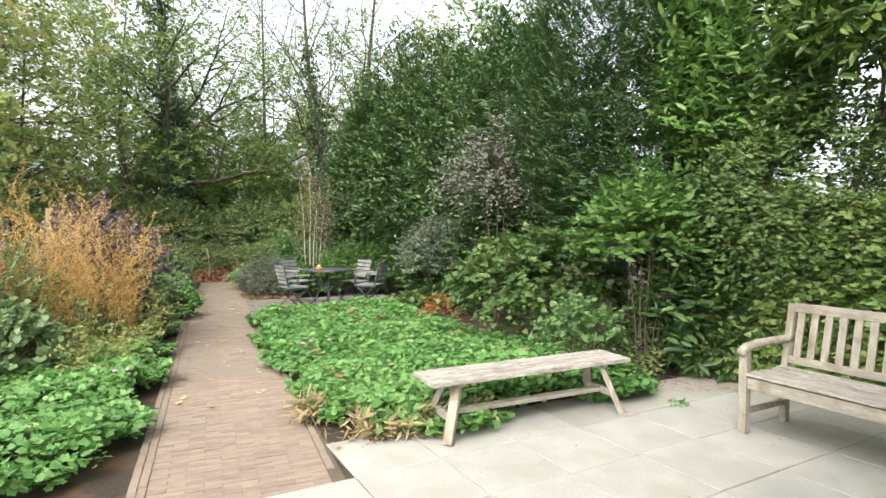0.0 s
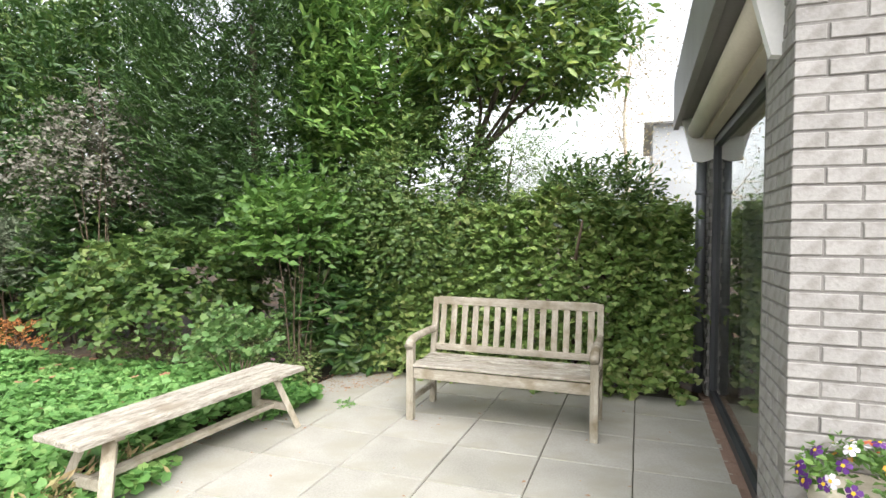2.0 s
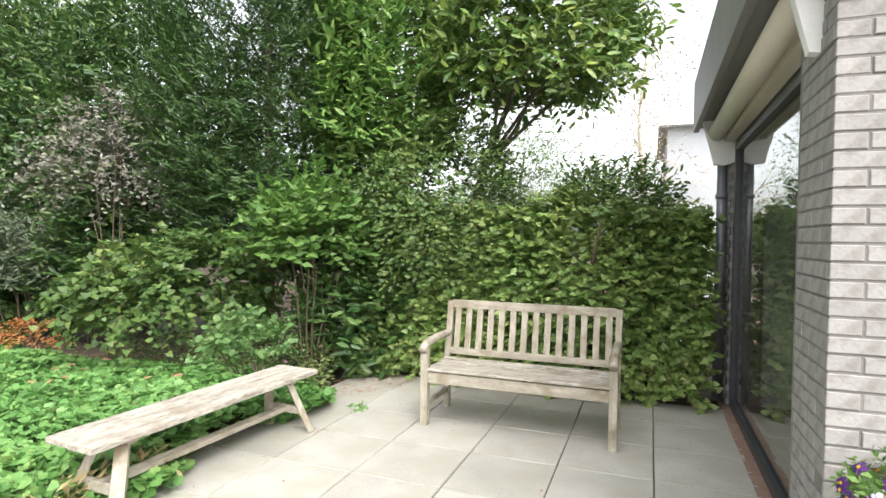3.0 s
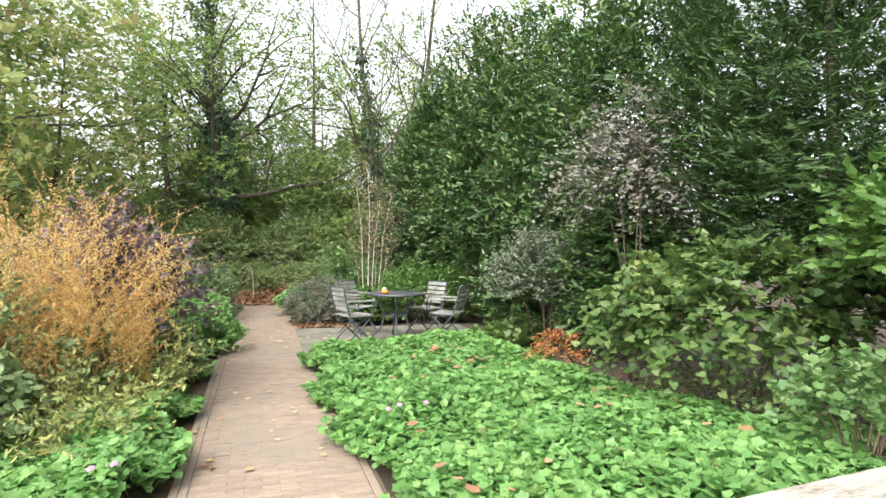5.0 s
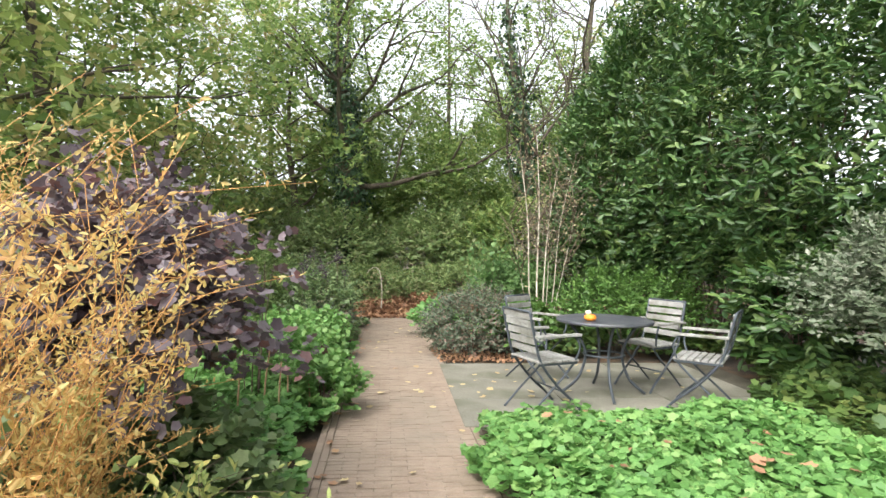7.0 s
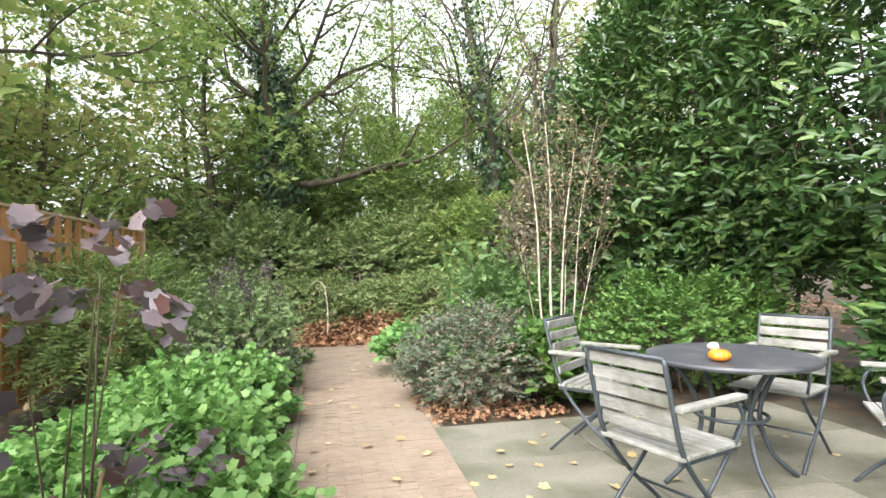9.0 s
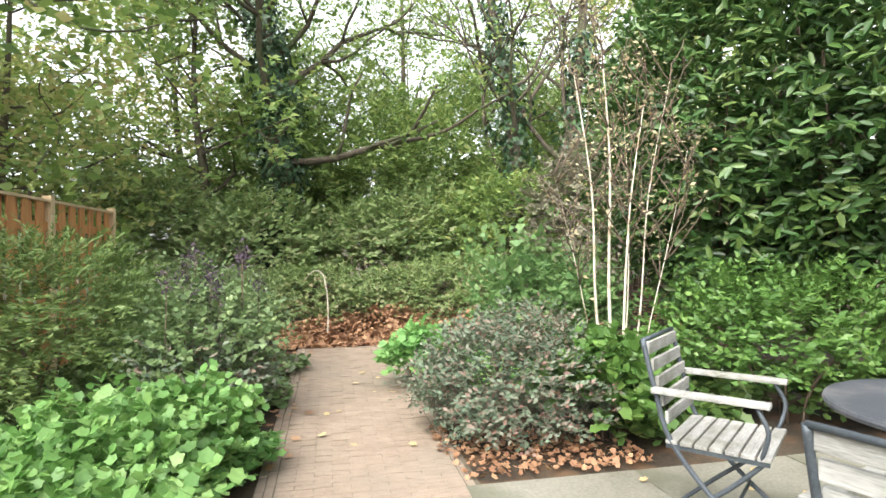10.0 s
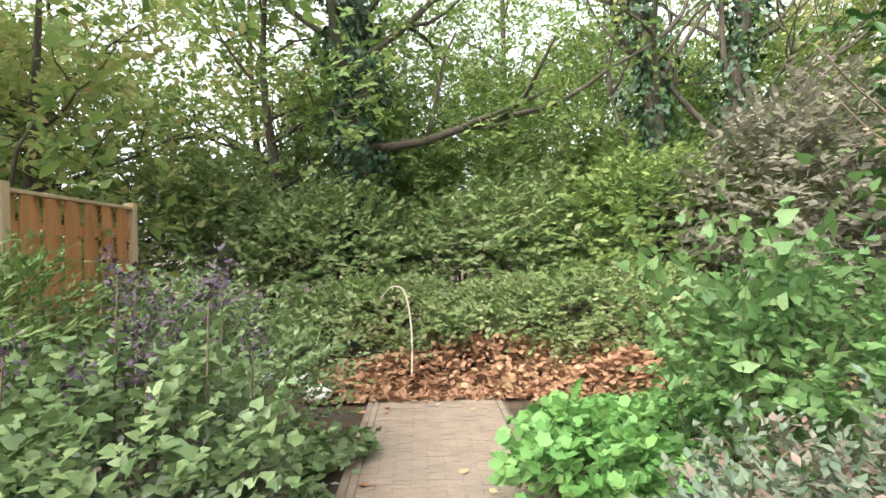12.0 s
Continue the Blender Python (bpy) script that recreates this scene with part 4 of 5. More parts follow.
def hedge_line(name, pts, height, thick, per_m, kind, material, n, size, label, length, category="hedge", lift=0.0, base=0.0, lean=0.0):
    """A wall of leafy twigs along a line of points, with bulges."""
    ob = thing(name, label=label, category=category)
    As, Ds = [], []
    for (x0, y0), (x1, y1) in zip(pts, pts[1:]):
        L = math.hypot(x1 - x0, y1 - y0)
        k = int(per_m * L)
        t = RNG.uniform(0, 1, k)
        nx, ny = (y1 - y0) / L, -(x1 - x0) / L
        z = base + (height - base) * RNG.uniform(0, 1, k) ** 0.85
        bulge = 0.25 * np.sin(t * L * 2.3 + z * 1.7) + 0.2 * np.sin(t * L * 5.1 - z * 3.1 + 1)
        sgn = RNG.choice([-1.0, 1.0], k, p=[0.35, 0.65])
        side = sgn * thick * (0.35 + 0.65 * RNG.uniform(0, 1, k) ** 0.4) * (1 + 0.5 * bulge) * (1 - 0.35 * (z / height) ** 3) + lean * z
        z = z * (1 + lift * np.sin(t * L * 1.7 + 0.8) + 0.5 * lift * np.sin(t * L * 4.3))
        As.append(np.stack([x0 + (x1 - x0) * t + nx * side, y0 + (y1 - y0) * t + ny * side, z], 1))
        Ds.append(np.stack([nx * sgn, ny * sgn, 0.35 + 1.2 * (z / height) ** 4], 1) + RNG.normal(0, 0.45, (k, 3)))
        for i in range(max(2, int(L * 3))):
            f = RNG.uniform(0, 1)
            bx, by = x0 + (x1 - x0) * f, y0 + (y1 - y0) * f
            tb = Tubes().add(smooth_path([(bx, by, -0.03), (bx + RNG.normal(0, 0.2), by + RNG.normal(0, 0.2), height * 0.5), (bx + RNG.normal(0, 0.4), by + RNG.normal(0, 0.4), height * 0.95)], 4), 0.035, 0.01, 6)
            part("branch", tb.mesh("branch"), M_TWIG, ob)
    part("foliage", leaf_mesh("foliage", kind, *sprays(np.concatenate(As), np.concatenate(Ds), length, n, size)), material, ob)
    return ob


for x, y, r, h in ((-3.09, 15.19, 1.0, 4.6), (-2.09, 14.49, 1.2, 5.6), (-1.04, 13.49, 1.3, 5.4), (-0.04, 12.27, 1.25, 5.2), (0.88, 10.69, 1.1, 4.9), (2.91, 9.08, 1.1, 5.0)):
    shrub("cherry_laurel", x, y, (r, r, h * 0.5), "laurel", L_LAUREL, 2100, 8, 0.12, "tall cherry laurel with dark glossy leaves", length=0.36, height=h, low=-0.95, shell=0.6, amount=0.6, lumps=34, up=0.45, jitter=0.55, group="laurels behind the terrace", stem_r=0.03)
for x, y, r, h in ((-1.08, 12.77, 0.6, 1.5), (0.17, 10.42, 0.7, 1.7), (2.5, 6.95, 0.5, 1.15)):
    shrub("low_laurel", x, y, (r, r, h * 0.5), "laurel", L_LAUREL, 520, 8, 0.14, "low laurel with large glossy leaves", length=0.3, height=h, low=-0.9, amount=0.5, lumps=14, group="laurels behind the terrace")
hq = [tuple(at_house(p, q).translation.xy) for p, q in ((2.05, 1.3), (2.05, -0.6), (2.05, -2.25))]
hedge_line("clipped_hedge", hq, 1.72, 0.3, 1600, "heart", L_HEDGE, 8, 0.064, "dense green mixed hedge behind the bench", 0.2, lift=0.06)
shrub("hedge_end", *at_house(2.9, -2.15).translation.xy, (0.45, 0.5, 0.8), "heart", L_HEDGE, 420, 9, 0.064, "green bushy end of the hedge against the house", length=0.25, height=1.65, low=-0.95, z=0.85)
shrub("hedge_climber", *at_house(2.1, -1.4).translation.xy, (0.45, 0.55, 0.32), "laurel", L_VINE, 330, 9, 0.075, "bright climber mounded on top of the hedge", length=0.3, height=2.15, z=1.75, stem_count=5)

yew = thing("yew", 1.92, 8.52, 0, label="tall dark green yew with dense needles", category="tree")
part("trunk", rod([(0, 0, -0.03), (0.05, 0, 2.0), (0, 0.05, 4.6)], 0.12, 0.03), M_BARK, yew)
A, U = blob((0, 0, 2.9), (1.3, 1.25, 2.7), 4300, low=-0.8, shell=0.55, amount=0.35, lumps=26)
part("crown", leaf_mesh("crown", "needle", *sprays(A, U + np.array([0, 0, 1.1]) + RNG.normal(0, 0.4, A.shape), 0.34, 18, 0.095, 0.85, 0.05, 0.3)), L_YEW, yew)

for x, y in ((-0.62, 4.72), (-0.3, 4.9), (0.05, 5.1), (-1.15, 5)):
    plume("dry_grass", x, y, 0.09, 0.26, 90, 8, 0.09, L_STRAW, "dry straw-coloured grass at the bed's edge", curl=1.0, category="grass", kind="needle")

# ---- birch ----
birch = thing("young_birch", -4.16, 13.79, 0, label="young multi-stemmed birch with pale bark and few leaves", category="tree")
tips = []
for dx, dy, h, r in ((-0.22, 0.05, 2.7, 0.016), (-0.02, 0.12, 3.1, 0.018), (0.2, -0.05, 2.5, 0.014), (0.34, 0.1, 2.6, 0.010), (0.12, 0.2, 2.4, 0.008), (-0.38, 0.1, 1.9, 0.006), (0.45, -0.1, 2.0, 0.007)):
    w = RNG.normal(0, 0.03, 4)
    pts = smooth_path([(dx * 0.3, dy * 0.3, -0.03), (dx * 0.5 + w[0], dy * 0.5, h * 0.3), (dx * 0.8 + w[1], dy * 0.75 + w[2], h * 0.65), (dx * 1.25 + w[3], dy * 1.25, h)], 5)
    part("stem", Tubes().add(pts, r, r * 0.25, 7).mesh("stem"), M_BIRCH, birch)
    tips += [(p, h) for p in pts[8:]]
tb, ends = Tubes(), []
for p, h in tips:
    for k in range(2):
        a = RNG.uniform(0, 6.28)
        branching(tb, p, (math.cos(a), math.sin(a), 1.1), 0.5, 0.006, 0, ends, 0.3, 0.3)
tagged(part("twig", tb.mesh("twig"), M_TWIG, birch), kind="stuff")
A = np.array([e[0] for e in ends])
pick = RNG.uniform(0, 1, len(A)) < 0.45
part("leaves", leaf_mesh("leaves", "oval", *sprays(A[pick], RNG.normal(0, 1, (int(pick.sum()), 3)), 0.12, 3, 0.045, droop=0.8)), L_BIRCHLEAF, birch)

# ---- woodland ----
shrub("bramble_thicket", -8.94, 17.19, (1.5, 0.9, 0.5), "oval", L_BRAMBLE, 1100, 10, 0.075, "tangled bramble thicket at the path's end", length=0.4, height=0.85, droop=0.4)
shrub("bramble_thicket", -6.64, 17.89, (1.7, 0.9, 0.55), "oval", L_BRAMBLE, 1200, 10, 0.075, "tangled bramble thicket above the leaf heap", length=0.4, height=0.95, droop=0.4)
for i, (x, y, rx, h) in enumerate(((-13.24, 18.09, 1.8, 2.6), (-10.94, 18.79, 1.6, 2.2), (-8.34, 19.79, 1.7, 2.3), (-5.94, 20.19, 1.7, 2.5), (-3.74, 18.99, 1.6, 3.0), (-1.54, 17.79, 1.6, 3.2), (-9.74, 22.09, 2.2, 3.4), (-6.24, 22.59, 2.2, 3.4), (-14.24, 21.09, 2.2, 3.6), (-2.74, 22.09, 2.2, 3.8), (-8.94, 21.79, 1.8, 5.0), (-12.34, 21.59, 1.8, 5.2), (-7.34, 24.39, 2.2, 6.0), (-3.94, 24.09, 2.2, 6.0), (-15.54, 18.19, 2.0, 5.0), (-11.54, 25.09, 2.4, 7.5), (-8.34, 26.59, 2.4, 7.5), (-14.24, 24.09, 2.4, 7.0), (-16.74, 15.59, 2.2, 6.0))):
    shrub("woodland_shrub", x, y, (rx, rx * 0.8, h * 0.55), "oval", L_WOODGREY if i in (4, 5) else (L_WOODDARK, L_WOOD)[i in (3, 6, 7) or i > 9], 1000, 9, 0.13, "dense green undergrowth shrub at the wood's edge", length=0.5, height=h, up=0.3, group="undergrowth at the wood's edge", stem_r=0.02)

tree("ivy_tree", -10.94, 19.49, [(0.25, 0, -0.05), (0.15, 0, 2.2), (0.0, 0.1, 4.5), (-0.5, 0.3, 7.0), (-0.9, 0.5, 12)], 0.40, 0.03, "large tree with a trunk wrapped in ivy", L_WOOD, limbs=14, first=0.35, length=3.4, level=1, per_end=8, ivy=6000, ivy_top=0.9, size=0.13, dense=5)
tree("bare_tree", -6.09, 20.99, [(0.1, 0, -0.05), (0.05, 0, 2.5), (-0.1, 0.1, 4.6), (-0.6, 0.2, 7.5), (-0.9, 0.3, 12)], 0.22, 0.02, "tall half-bare tree with ivy and arching branches", L_WOOD, limbs=15, first=0.22, length=3.3, level=2, per_end=3, ivy=2200, ivy_top=0.8, size=0.09, keep=0.45, elevation=0.85, dense=3, kids=3)
tree("bare_tree", -5.04, 21.49, [(-0.1, 0, -0.05), (0.0, 0, 2.5), (0.3, 0.1, 5.0), (0.5, 0.2, 7.5), (0.9, 0.3, 12)], 0.22, 0.02, "tall half-bare tree with pale brown trunk", L_WOOD, limbs=14, first=0.25, length=3.1, level=2, per_end=3, ivy=1500, ivy_top=0.6, size=0.09, keep=0.45, elevation=0.85, dense=3, kids=3)
tree("woodland_tree", -10.34, 25.09, [(0, 0, -0.05), (0.1, 0, 3), (0.3, 0, 6), (0.2, 0, 13)], 0.2, 0.015, "woodland tree with ivy-clad trunk", L_WOOD, limbs=9, first=0.35, length=2.6, per_end=6, ivy=2500, ivy_top=0.6)
first = tree("woodland_tree", -12.94, 19.59, [(0, 0, -0.05), (0.2, 0, 2.5), (-0.1, 0, 5), (0.1, 0.2, 9.5)], 0.16, 0.012, "slender woodland tree with yellow-green leaves", L_WOOD, limbs=14, first=0.16, length=2.6, per_end=7, size=0.17, dense=4)
second = tree("woodland_tree", -10.64, 8.99, [(0, 0, -0.05), (0.2, 0.1, 2.2), (0.5, 0.1, 4.2), (0.7, 0.2, 8.5)], 0.16, 0.012, "broad garden tree turning yellow-brown", L_AUTUMN, limbs=14, first=0.25, length=2.1, per_end=7, size=0.17, dense=3)
spots = [(-13.74, 15.59, 1), (-12.24, 11.89, 0), (-12.2, 6.5, 1), (-13.24, 25.59, 0), (-15.74, 22.59, 1), (-7.94, 27.59, 0), (-5.24, 28.59, 0), (-2.24, 26.09, 1), (0.26, 23.59, 0), (-18.24, 18.59, 0), (-16.24, 12.59, 0), (-14.24, 8.09, 1), (-11.74, 30.59, 0), (-6.74, 33.59, 0), (-0.74, 31.59, 1), (-20.74, 14.59, 0)]
for i, (x, y, k) in enumerate(spots):
    sc = 0.85 + 0.4 * ((i * 37) % 10) / 10
    copy_thing((first, second)[k], pose(x, y, 0, 0, 0, i * 67) @ Matrix.Scale(sc, 4))
pale_tree = tree("pale_birch", *at_house(9.0, -1.55).translation.xy, [(0, 0, -0.05), (0.1, 0, 2), (0, 0.1, 4), (0.1, 0, 5.6)], 0.07, 0.02, "thin birch with sparse yellow leaves behind the hedge", L_BIRCHLEAF, limbs=12, first=0.3, length=1.1, per_end=5, size=0.06, keep=0.6, bark=M_BIRCH, elevation=0.8)
tree("distant_tree", *at_house(16, 2.6).translation.xy, [(0, 0, -0.05), (0.1, 0, 1.5), (0, 0.1, 3.0), (0.1, 0, 4.4)], 0.12, 0.03, "rounded grey-green tree far behind the hedge", L_ASTER, limbs=12, first=0.2, length=1.8, per_end=7, size=0.10)

# ---- paving ----


def piece(name, verts, faces, material):
    me = bpy.data.meshes.new(name)
    me.from_pydata(verts, [], faces)
    me.materials.append(material)
    return me


def block(name, lx, ly, h, material, chamfer=0.004):
    """A paving piece lying with its top at z = 0, centred, with worn upper edges."""
    a, b, c = lx / 2, ly / 2, chamfer
    v = [(-a, -b, -h), (a, -b, -h), (a, b, -h), (-a, b, -h), (-a, -b, -c), (a, -b, -c), (a, b, -c), (-a, b, -c), (-a + c, -b + c, 0), (a - c, -b + c, 0), (a - c, b - c, 0), (-a + c, b - c, 0)]
    f = [(0, 1, 5, 4), (1, 2, 6, 5), (2, 3, 7, 6), (3, 0, 4, 7), (4, 5, 9, 8), (5, 6, 10, 9), (6, 7, 11, 10), (7, 4, 8, 11), (8, 9, 10, 11)]
    return piece(name, v, f, material)


def put(name, me, parent, m):
    ob = new(name, me)
    ob.parent = parent
    ob.matrix_basis = m
    return ob


patio = part("patio", boxed(-9.0, 1.9, -2.36, 0.59, -0.06, -0.012), M_JOINT)
box_bm = boxed(-2.4, 1.9, 0.59, 1.2, -0.06, -0.012)
patio.matrix_basis = HOUSE
tagged(patio, "patio of large square pale concrete slabs", "patio", kind="structure")
part("bedding", box_bm, M_JOINT, patio)
slab_me = block("slab", 0.592, 0.592, 0.045, M_SLAB)
for i in range(-15, 4):
    for j in range(-4, 2):
        p, q = 0.3 + i * 0.6, 0.3 + j * 0.6
        if j == 1 and (p < -2.4 or p > 1.9) or p < -9 or p > 2.0:
            continue
        put("slab", slab_me, patio, pose(p, q, RNG.normal(0, 0.0012), RNG.normal(0, 0.12), RNG.normal(0, 0.12), RNG.normal(0, 0.15)))
strip_me = block("edge_brick", 0.205, 0.095, 0.045, M_REDBRICK)
for i in range(-5, 10):
    put("edge_brick", strip_me, patio, pose(-0.05 + i * 0.213 + 0.1, -2.415, 0.0, 0, 0, RNG.normal(0, 0.6)))

V0, V1, U0, U1 = 0.07, 1.28, 3.75, 18.0
path = tagged(part("path", boxed(-0.95, U1 - U0, -(V1 - V0), 0, -0.07, -0.006), M_PATHJOINT), "brick garden path laid in courses", "path", kind="structure")
px, py = along(U0, V0)
path.matrix_basis = pose(px, py, -0.006, 0, 0, math.degrees(math.atan2(PU[1], PU[0])))
brick_me = block("brick", 0.202, 0.0465, 0.04, M_PAVER, 0.003)
rest_v, rest_f, count = [], [], 0
bv = np.array([v.co[:] for v in brick_me.vertices])
bf = [tuple(p.vertices) for p in brick_me.polygons]


def lay(x, y, turn, short=False):
    """A brick of the path: single pieces where the walk begins, the rest joined."""
    global count
    m = pose(x, y, RNG.normal(0, 0.0015), RNG.normal(0, 0.5), RNG.normal(0, 0.8), turn + RNG.normal(0, 0.5))
    if x < 2.9 and count < 300 and x > 0.0:
        put("brick", half_brick if short else brick_me, path, m)
        count += 1
    else:
        k = len(rest_v)
        M = np.array(m)
        rest_v.extend(((half_v if short else bv) @ M[:3, :3].T + M[:3, 3]).tolist())
        rest_f.extend(tuple(i + k for i in f) for f in bf)


half_brick = block("brick", 0.1, 0.0465, 0.04, M_PAVER, 0.003)
half_v = np.array([v.co[:] for v in half_brick.vertices])
for c in range(int((U1 - U0 + 0.85) / 0.0525)):
    x = -0.85 + c * 0.0525
    for k in range(5 + c % 2):
        short = c % 2 and k in (0, 5)
        y = -0.108 - (0.204 * (k + 0.5) if not c % 2 else 0.051 if k == 0 else 1.02 - 0.051 if k == 5 else 0.204 * k)
        lay(x, y, 90, short)
for row in (0.028, 0.08, 0.108 + 1.02 + 0.03):
    for c in range(int((U1 - U0 + 0.7) / 0.204)):
        lay(-0.75 + c * 0.204 + row, -row, 0)
me = piece("brick_field", rest_v, rest_f, M_PAVER)
tagged(part("brick_field", me, None, path), kind="stuff")

terrace = thing("terrace", -5.02, 12.01, 0, 27, label="grey concrete terrace under the garden table", category="terrace", kind="structure")
part("bedding", boxed(-0.1, 3.4, -2.4, 0.0, -0.06, -0.014), M_JOINT, terrace)
big_me = block("slab", 0.992, 0.792, 0.045, M_CONCRETE, 0.004)
for i in range(3):
    for j in range(3):
        put("slab", big_me, terrace, pose(0.55 + i, -0.42 - j * 0.8, RNG.normal(0, 0.001), 0, 0, 0))

# ---- fallen leaves ----


def scatter(name, poly, n, material, size, label, heap=0.0, z=0.006, kind="lobed"):
    P2 = np.array(poly)
    lo, hi = P2.min(0), P2.max(0)
    X, Y = RNG.uniform(lo[0], hi[0], n * 3), RNG.uniform(lo[1], hi[1], n * 3)
    ok = inside(poly, X, Y)
    X, Y = X[ok][:n], Y[ok][:n]
    edge = np.full(len(X), 9.0)
    for i in range(len(poly)):
        a, b = P2[i - 1], P2[i]
        ab = b - a
        t = np.clip(((X - a[0]) * ab[0] + (Y - a[1]) * ab[1]) / (ab @ ab), 0, 1)
        edge = np.minimum(edge, np.hypot(X - a[0] - t * ab[0], Y - a[1] - t * ab[1]))
    r = np.clip(edge / 0.9, 0, 1) * (0.75 + 0.35 * wave(X, Y, 1.3))
    P = np.stack([X, Y, z + RNG.uniform(0, 0.012, len(X)) + heap * r * RNG.uniform(0, 1, len(X)) ** 0.4], 1)
    a = RNG.uniform(0, 6.28, len(X))
    t = 0.55 if heap else 0.16
    D = np.stack([np.cos(a), np.sin(a), RNG.normal(0, t * 0.6, len(X))], 1)
    me = leaf_mesh(name, kind, P, D, np.array([0, 0, 1.0]) + RNG.normal(0, t, (len(X), 3)), size * RNG.uniform(0.6, 1.3, len(X)))
    return tagged(part(name, me, material), label, "fallen leaves", kind="stuff")


scatter("dead_leaves_in_bed", [(-1.2, 5.2), (0.8, 5.9), (0.39, 7.43), (-1.69, 10.26), (-3.43, 9.65)], 90, M_LITTER, 0.07, "withered brown leaves among the cranesbill", z=0.24)
scatter("litter_at_bed_edge", [tuple(at_house(p, q).translation.xy) for p, q in ((-2.4, 1.0), (1.0, 1.1), (1.0, 1.5), (-2.4, 1.5))], 700, M_LITTER, 0.03, "crumbled dry leaves along the bed's edge", kind="oval")
scatter("leaves_at_path_end", [along(17.4, -0.5), along(17.4, 1.7), along(18.6, 1.8), along(18.6, -0.7)], 1100, M_LITTER, 0.06, "brown leaves spread over the path's end")
scatter("leaf_heap", [along(17.45, -0.4), along(17.4, 1.6), along(17.3, 3.0), along(19.35, 3.4), along(19.3, 0.4), along(18.4, -0.8)], 9500, M_LITTER, 0.062, "heap of brown fallen leaves at the path's end", heap=0.45)
scatter("leaf_bank", [(-6.7, 15.9), (-5.2, 15.9), (-5.0, 17.3), (-6.4, 17.4)], 3600, M_LITTER, 0.062, "bank of brown fallen leaves below the shrubs", heap=0.85)
scatter("leaves_on_path", [along(5.5, 0.2), along(5.5, 1.2), along(17.75, 1.2), along(17.75, 0.2)], 110, M_YELLOWFALL, 0.055, "scattered yellow fallen leaves on the path")
scatter("leaves_at_path_edge", [along(6.56, 0.02), along(6.56, 0.28), along(17.75, 0.3), along(17.75, 0.02)], 420, M_LITTER, 0.055, "brown leaves along the path's edge")
scatter("leaves_on_terrace", [(-4.94, 11.79), (-2.74, 12.99), (-1.83, 11.25), (-3.62, 10.23)], 26, M_YELLOWFALL, 0.06, "a few leaves on the terrace")
scatter("leaves_below_dome_shrub", [(-5.49, 12.89), (-4.99, 12.09), (-3.94, 12.59), (-4.14, 12.99)], 620, M_LITTER, 0.036, "brown leaves below the shrub", heap=0.015)
scatter("leaves_on_patio", [tuple(at_house(p, q).translation.xy) for p, q in ((-2.4, 1.15), (1.7, 1.15), (1.7, -2.3), (-2.4, -2.3))], 70, M_LITTER, 0.028, "small dry leaves on the patio", kind="oval")
scatter("litter_by_hedge", [tuple(at_house(p, q).translation.xy) for p, q in ((0.3, 1.25), (1.75, 1.25), (1.75, 0.35), (1.2, 0.6))], 420, M_LITTER, 0.03, "dry leaves and crumbs below the hedge", kind="oval")
scatter("wood_litter", [(-14.74, 17.09), (-14.74, 27.59), (1.26, 27.59), (1.26, 16.59), (-4.74, 16.59)], 9000, M_LITTER, 0.1, "brown leaf litter under the trees", z=0.25, kind="oval")


# ---- brickwork of the house ----
BL, BH, BD = 0.210, 0.0535, 0.018


def face_brick(name, length, material):
    """A facing brick on a wall that looks towards -x, its face at x = 0, with worn edges."""
    a, b, c = length / 2, BH / 2, 0.003
    v = [(BD, -a, -b), (BD, a, -b), (BD, a, b), (BD, -a, b), (c, -a, -b), (c, a, -b), (c, a, b), (c, -a, b), (0, -a + c, -b + c), (0, a - c, -b + c), (0, a - c, b - c), (0, -a + c, b - c)]
    f = [(4, 0, 1, 5), (5, 1, 2, 6), (6, 2, 3, 7), (7, 3, 0, 4), (8, 4, 5, 9), (9, 5, 6, 10), (10, 6, 7, 11), (11, 7, 4, 8), (8, 9, 10, 11)]
    return piece(name, v, [tuple(reversed(q)) for q in f], material)


whole, half = face_brick("brick", BL, M_WHITEBRICK), face_brick("brick", 0.098, M_WHITEBRICK)
for course in range(47):
    z = 0.03 + course * 0.0625
    q = PIER_Q
    first_half = course % 2
    for k in range(4):
        me = half if first_half and k == 0 else whole
        ln = 0.098 if me is half else BL
        put("brick", me, house, pose(PIER_P + RNG.normal(0, 0.0015), q - ln / 2, z, RNG.normal(0, 0.25), 0, RNG.normal(0, 0.2)))
        q -= ln + 0.009
    p = PIER_P + 0.022
    for k in range(3):
        me = whole if first_half and k < 2 or not first_half and k in (1, 2) else half
        ln = 0.098 if me is half else BL
        if p + ln > -0.96:
            me, ln = half, 0.098
        if p + ln > -0.94:
            break
        put("brick", me, house, pose(p + ln / 2, PIER_Q + RNG.normal(0, 0.0015), z, 0, 0, -90 + RNG.normal(0, 0.2)))
        p += ln + 0.011
far_v, far_f = [], []
wv, wf = np.array([v.co[:] for v in whole.vertices]), [tuple(p.vertices) for p in whole.polygons]
for course in range(47):
    for m in (pose(1.985, -2.53 - 0.03 * (course % 2), 0.03 + course * 0.0625), pose(2.10 + 0.1 * (course % 2), -2.42, 0.03 + course * 0.0625, 0, 0, -90)):
        M, k = np.array(m), len(far_v)
        far_v.extend((wv @ M[:3, :3].T + M[:3, 3]).tolist())
        far_f.extend(tuple(i + k for i in f) for f in wf)
tagged(part("pier_brick", piece("pier_brick", far_v, far_f, M_WHITEBRICK), None, house), kind="stuff")

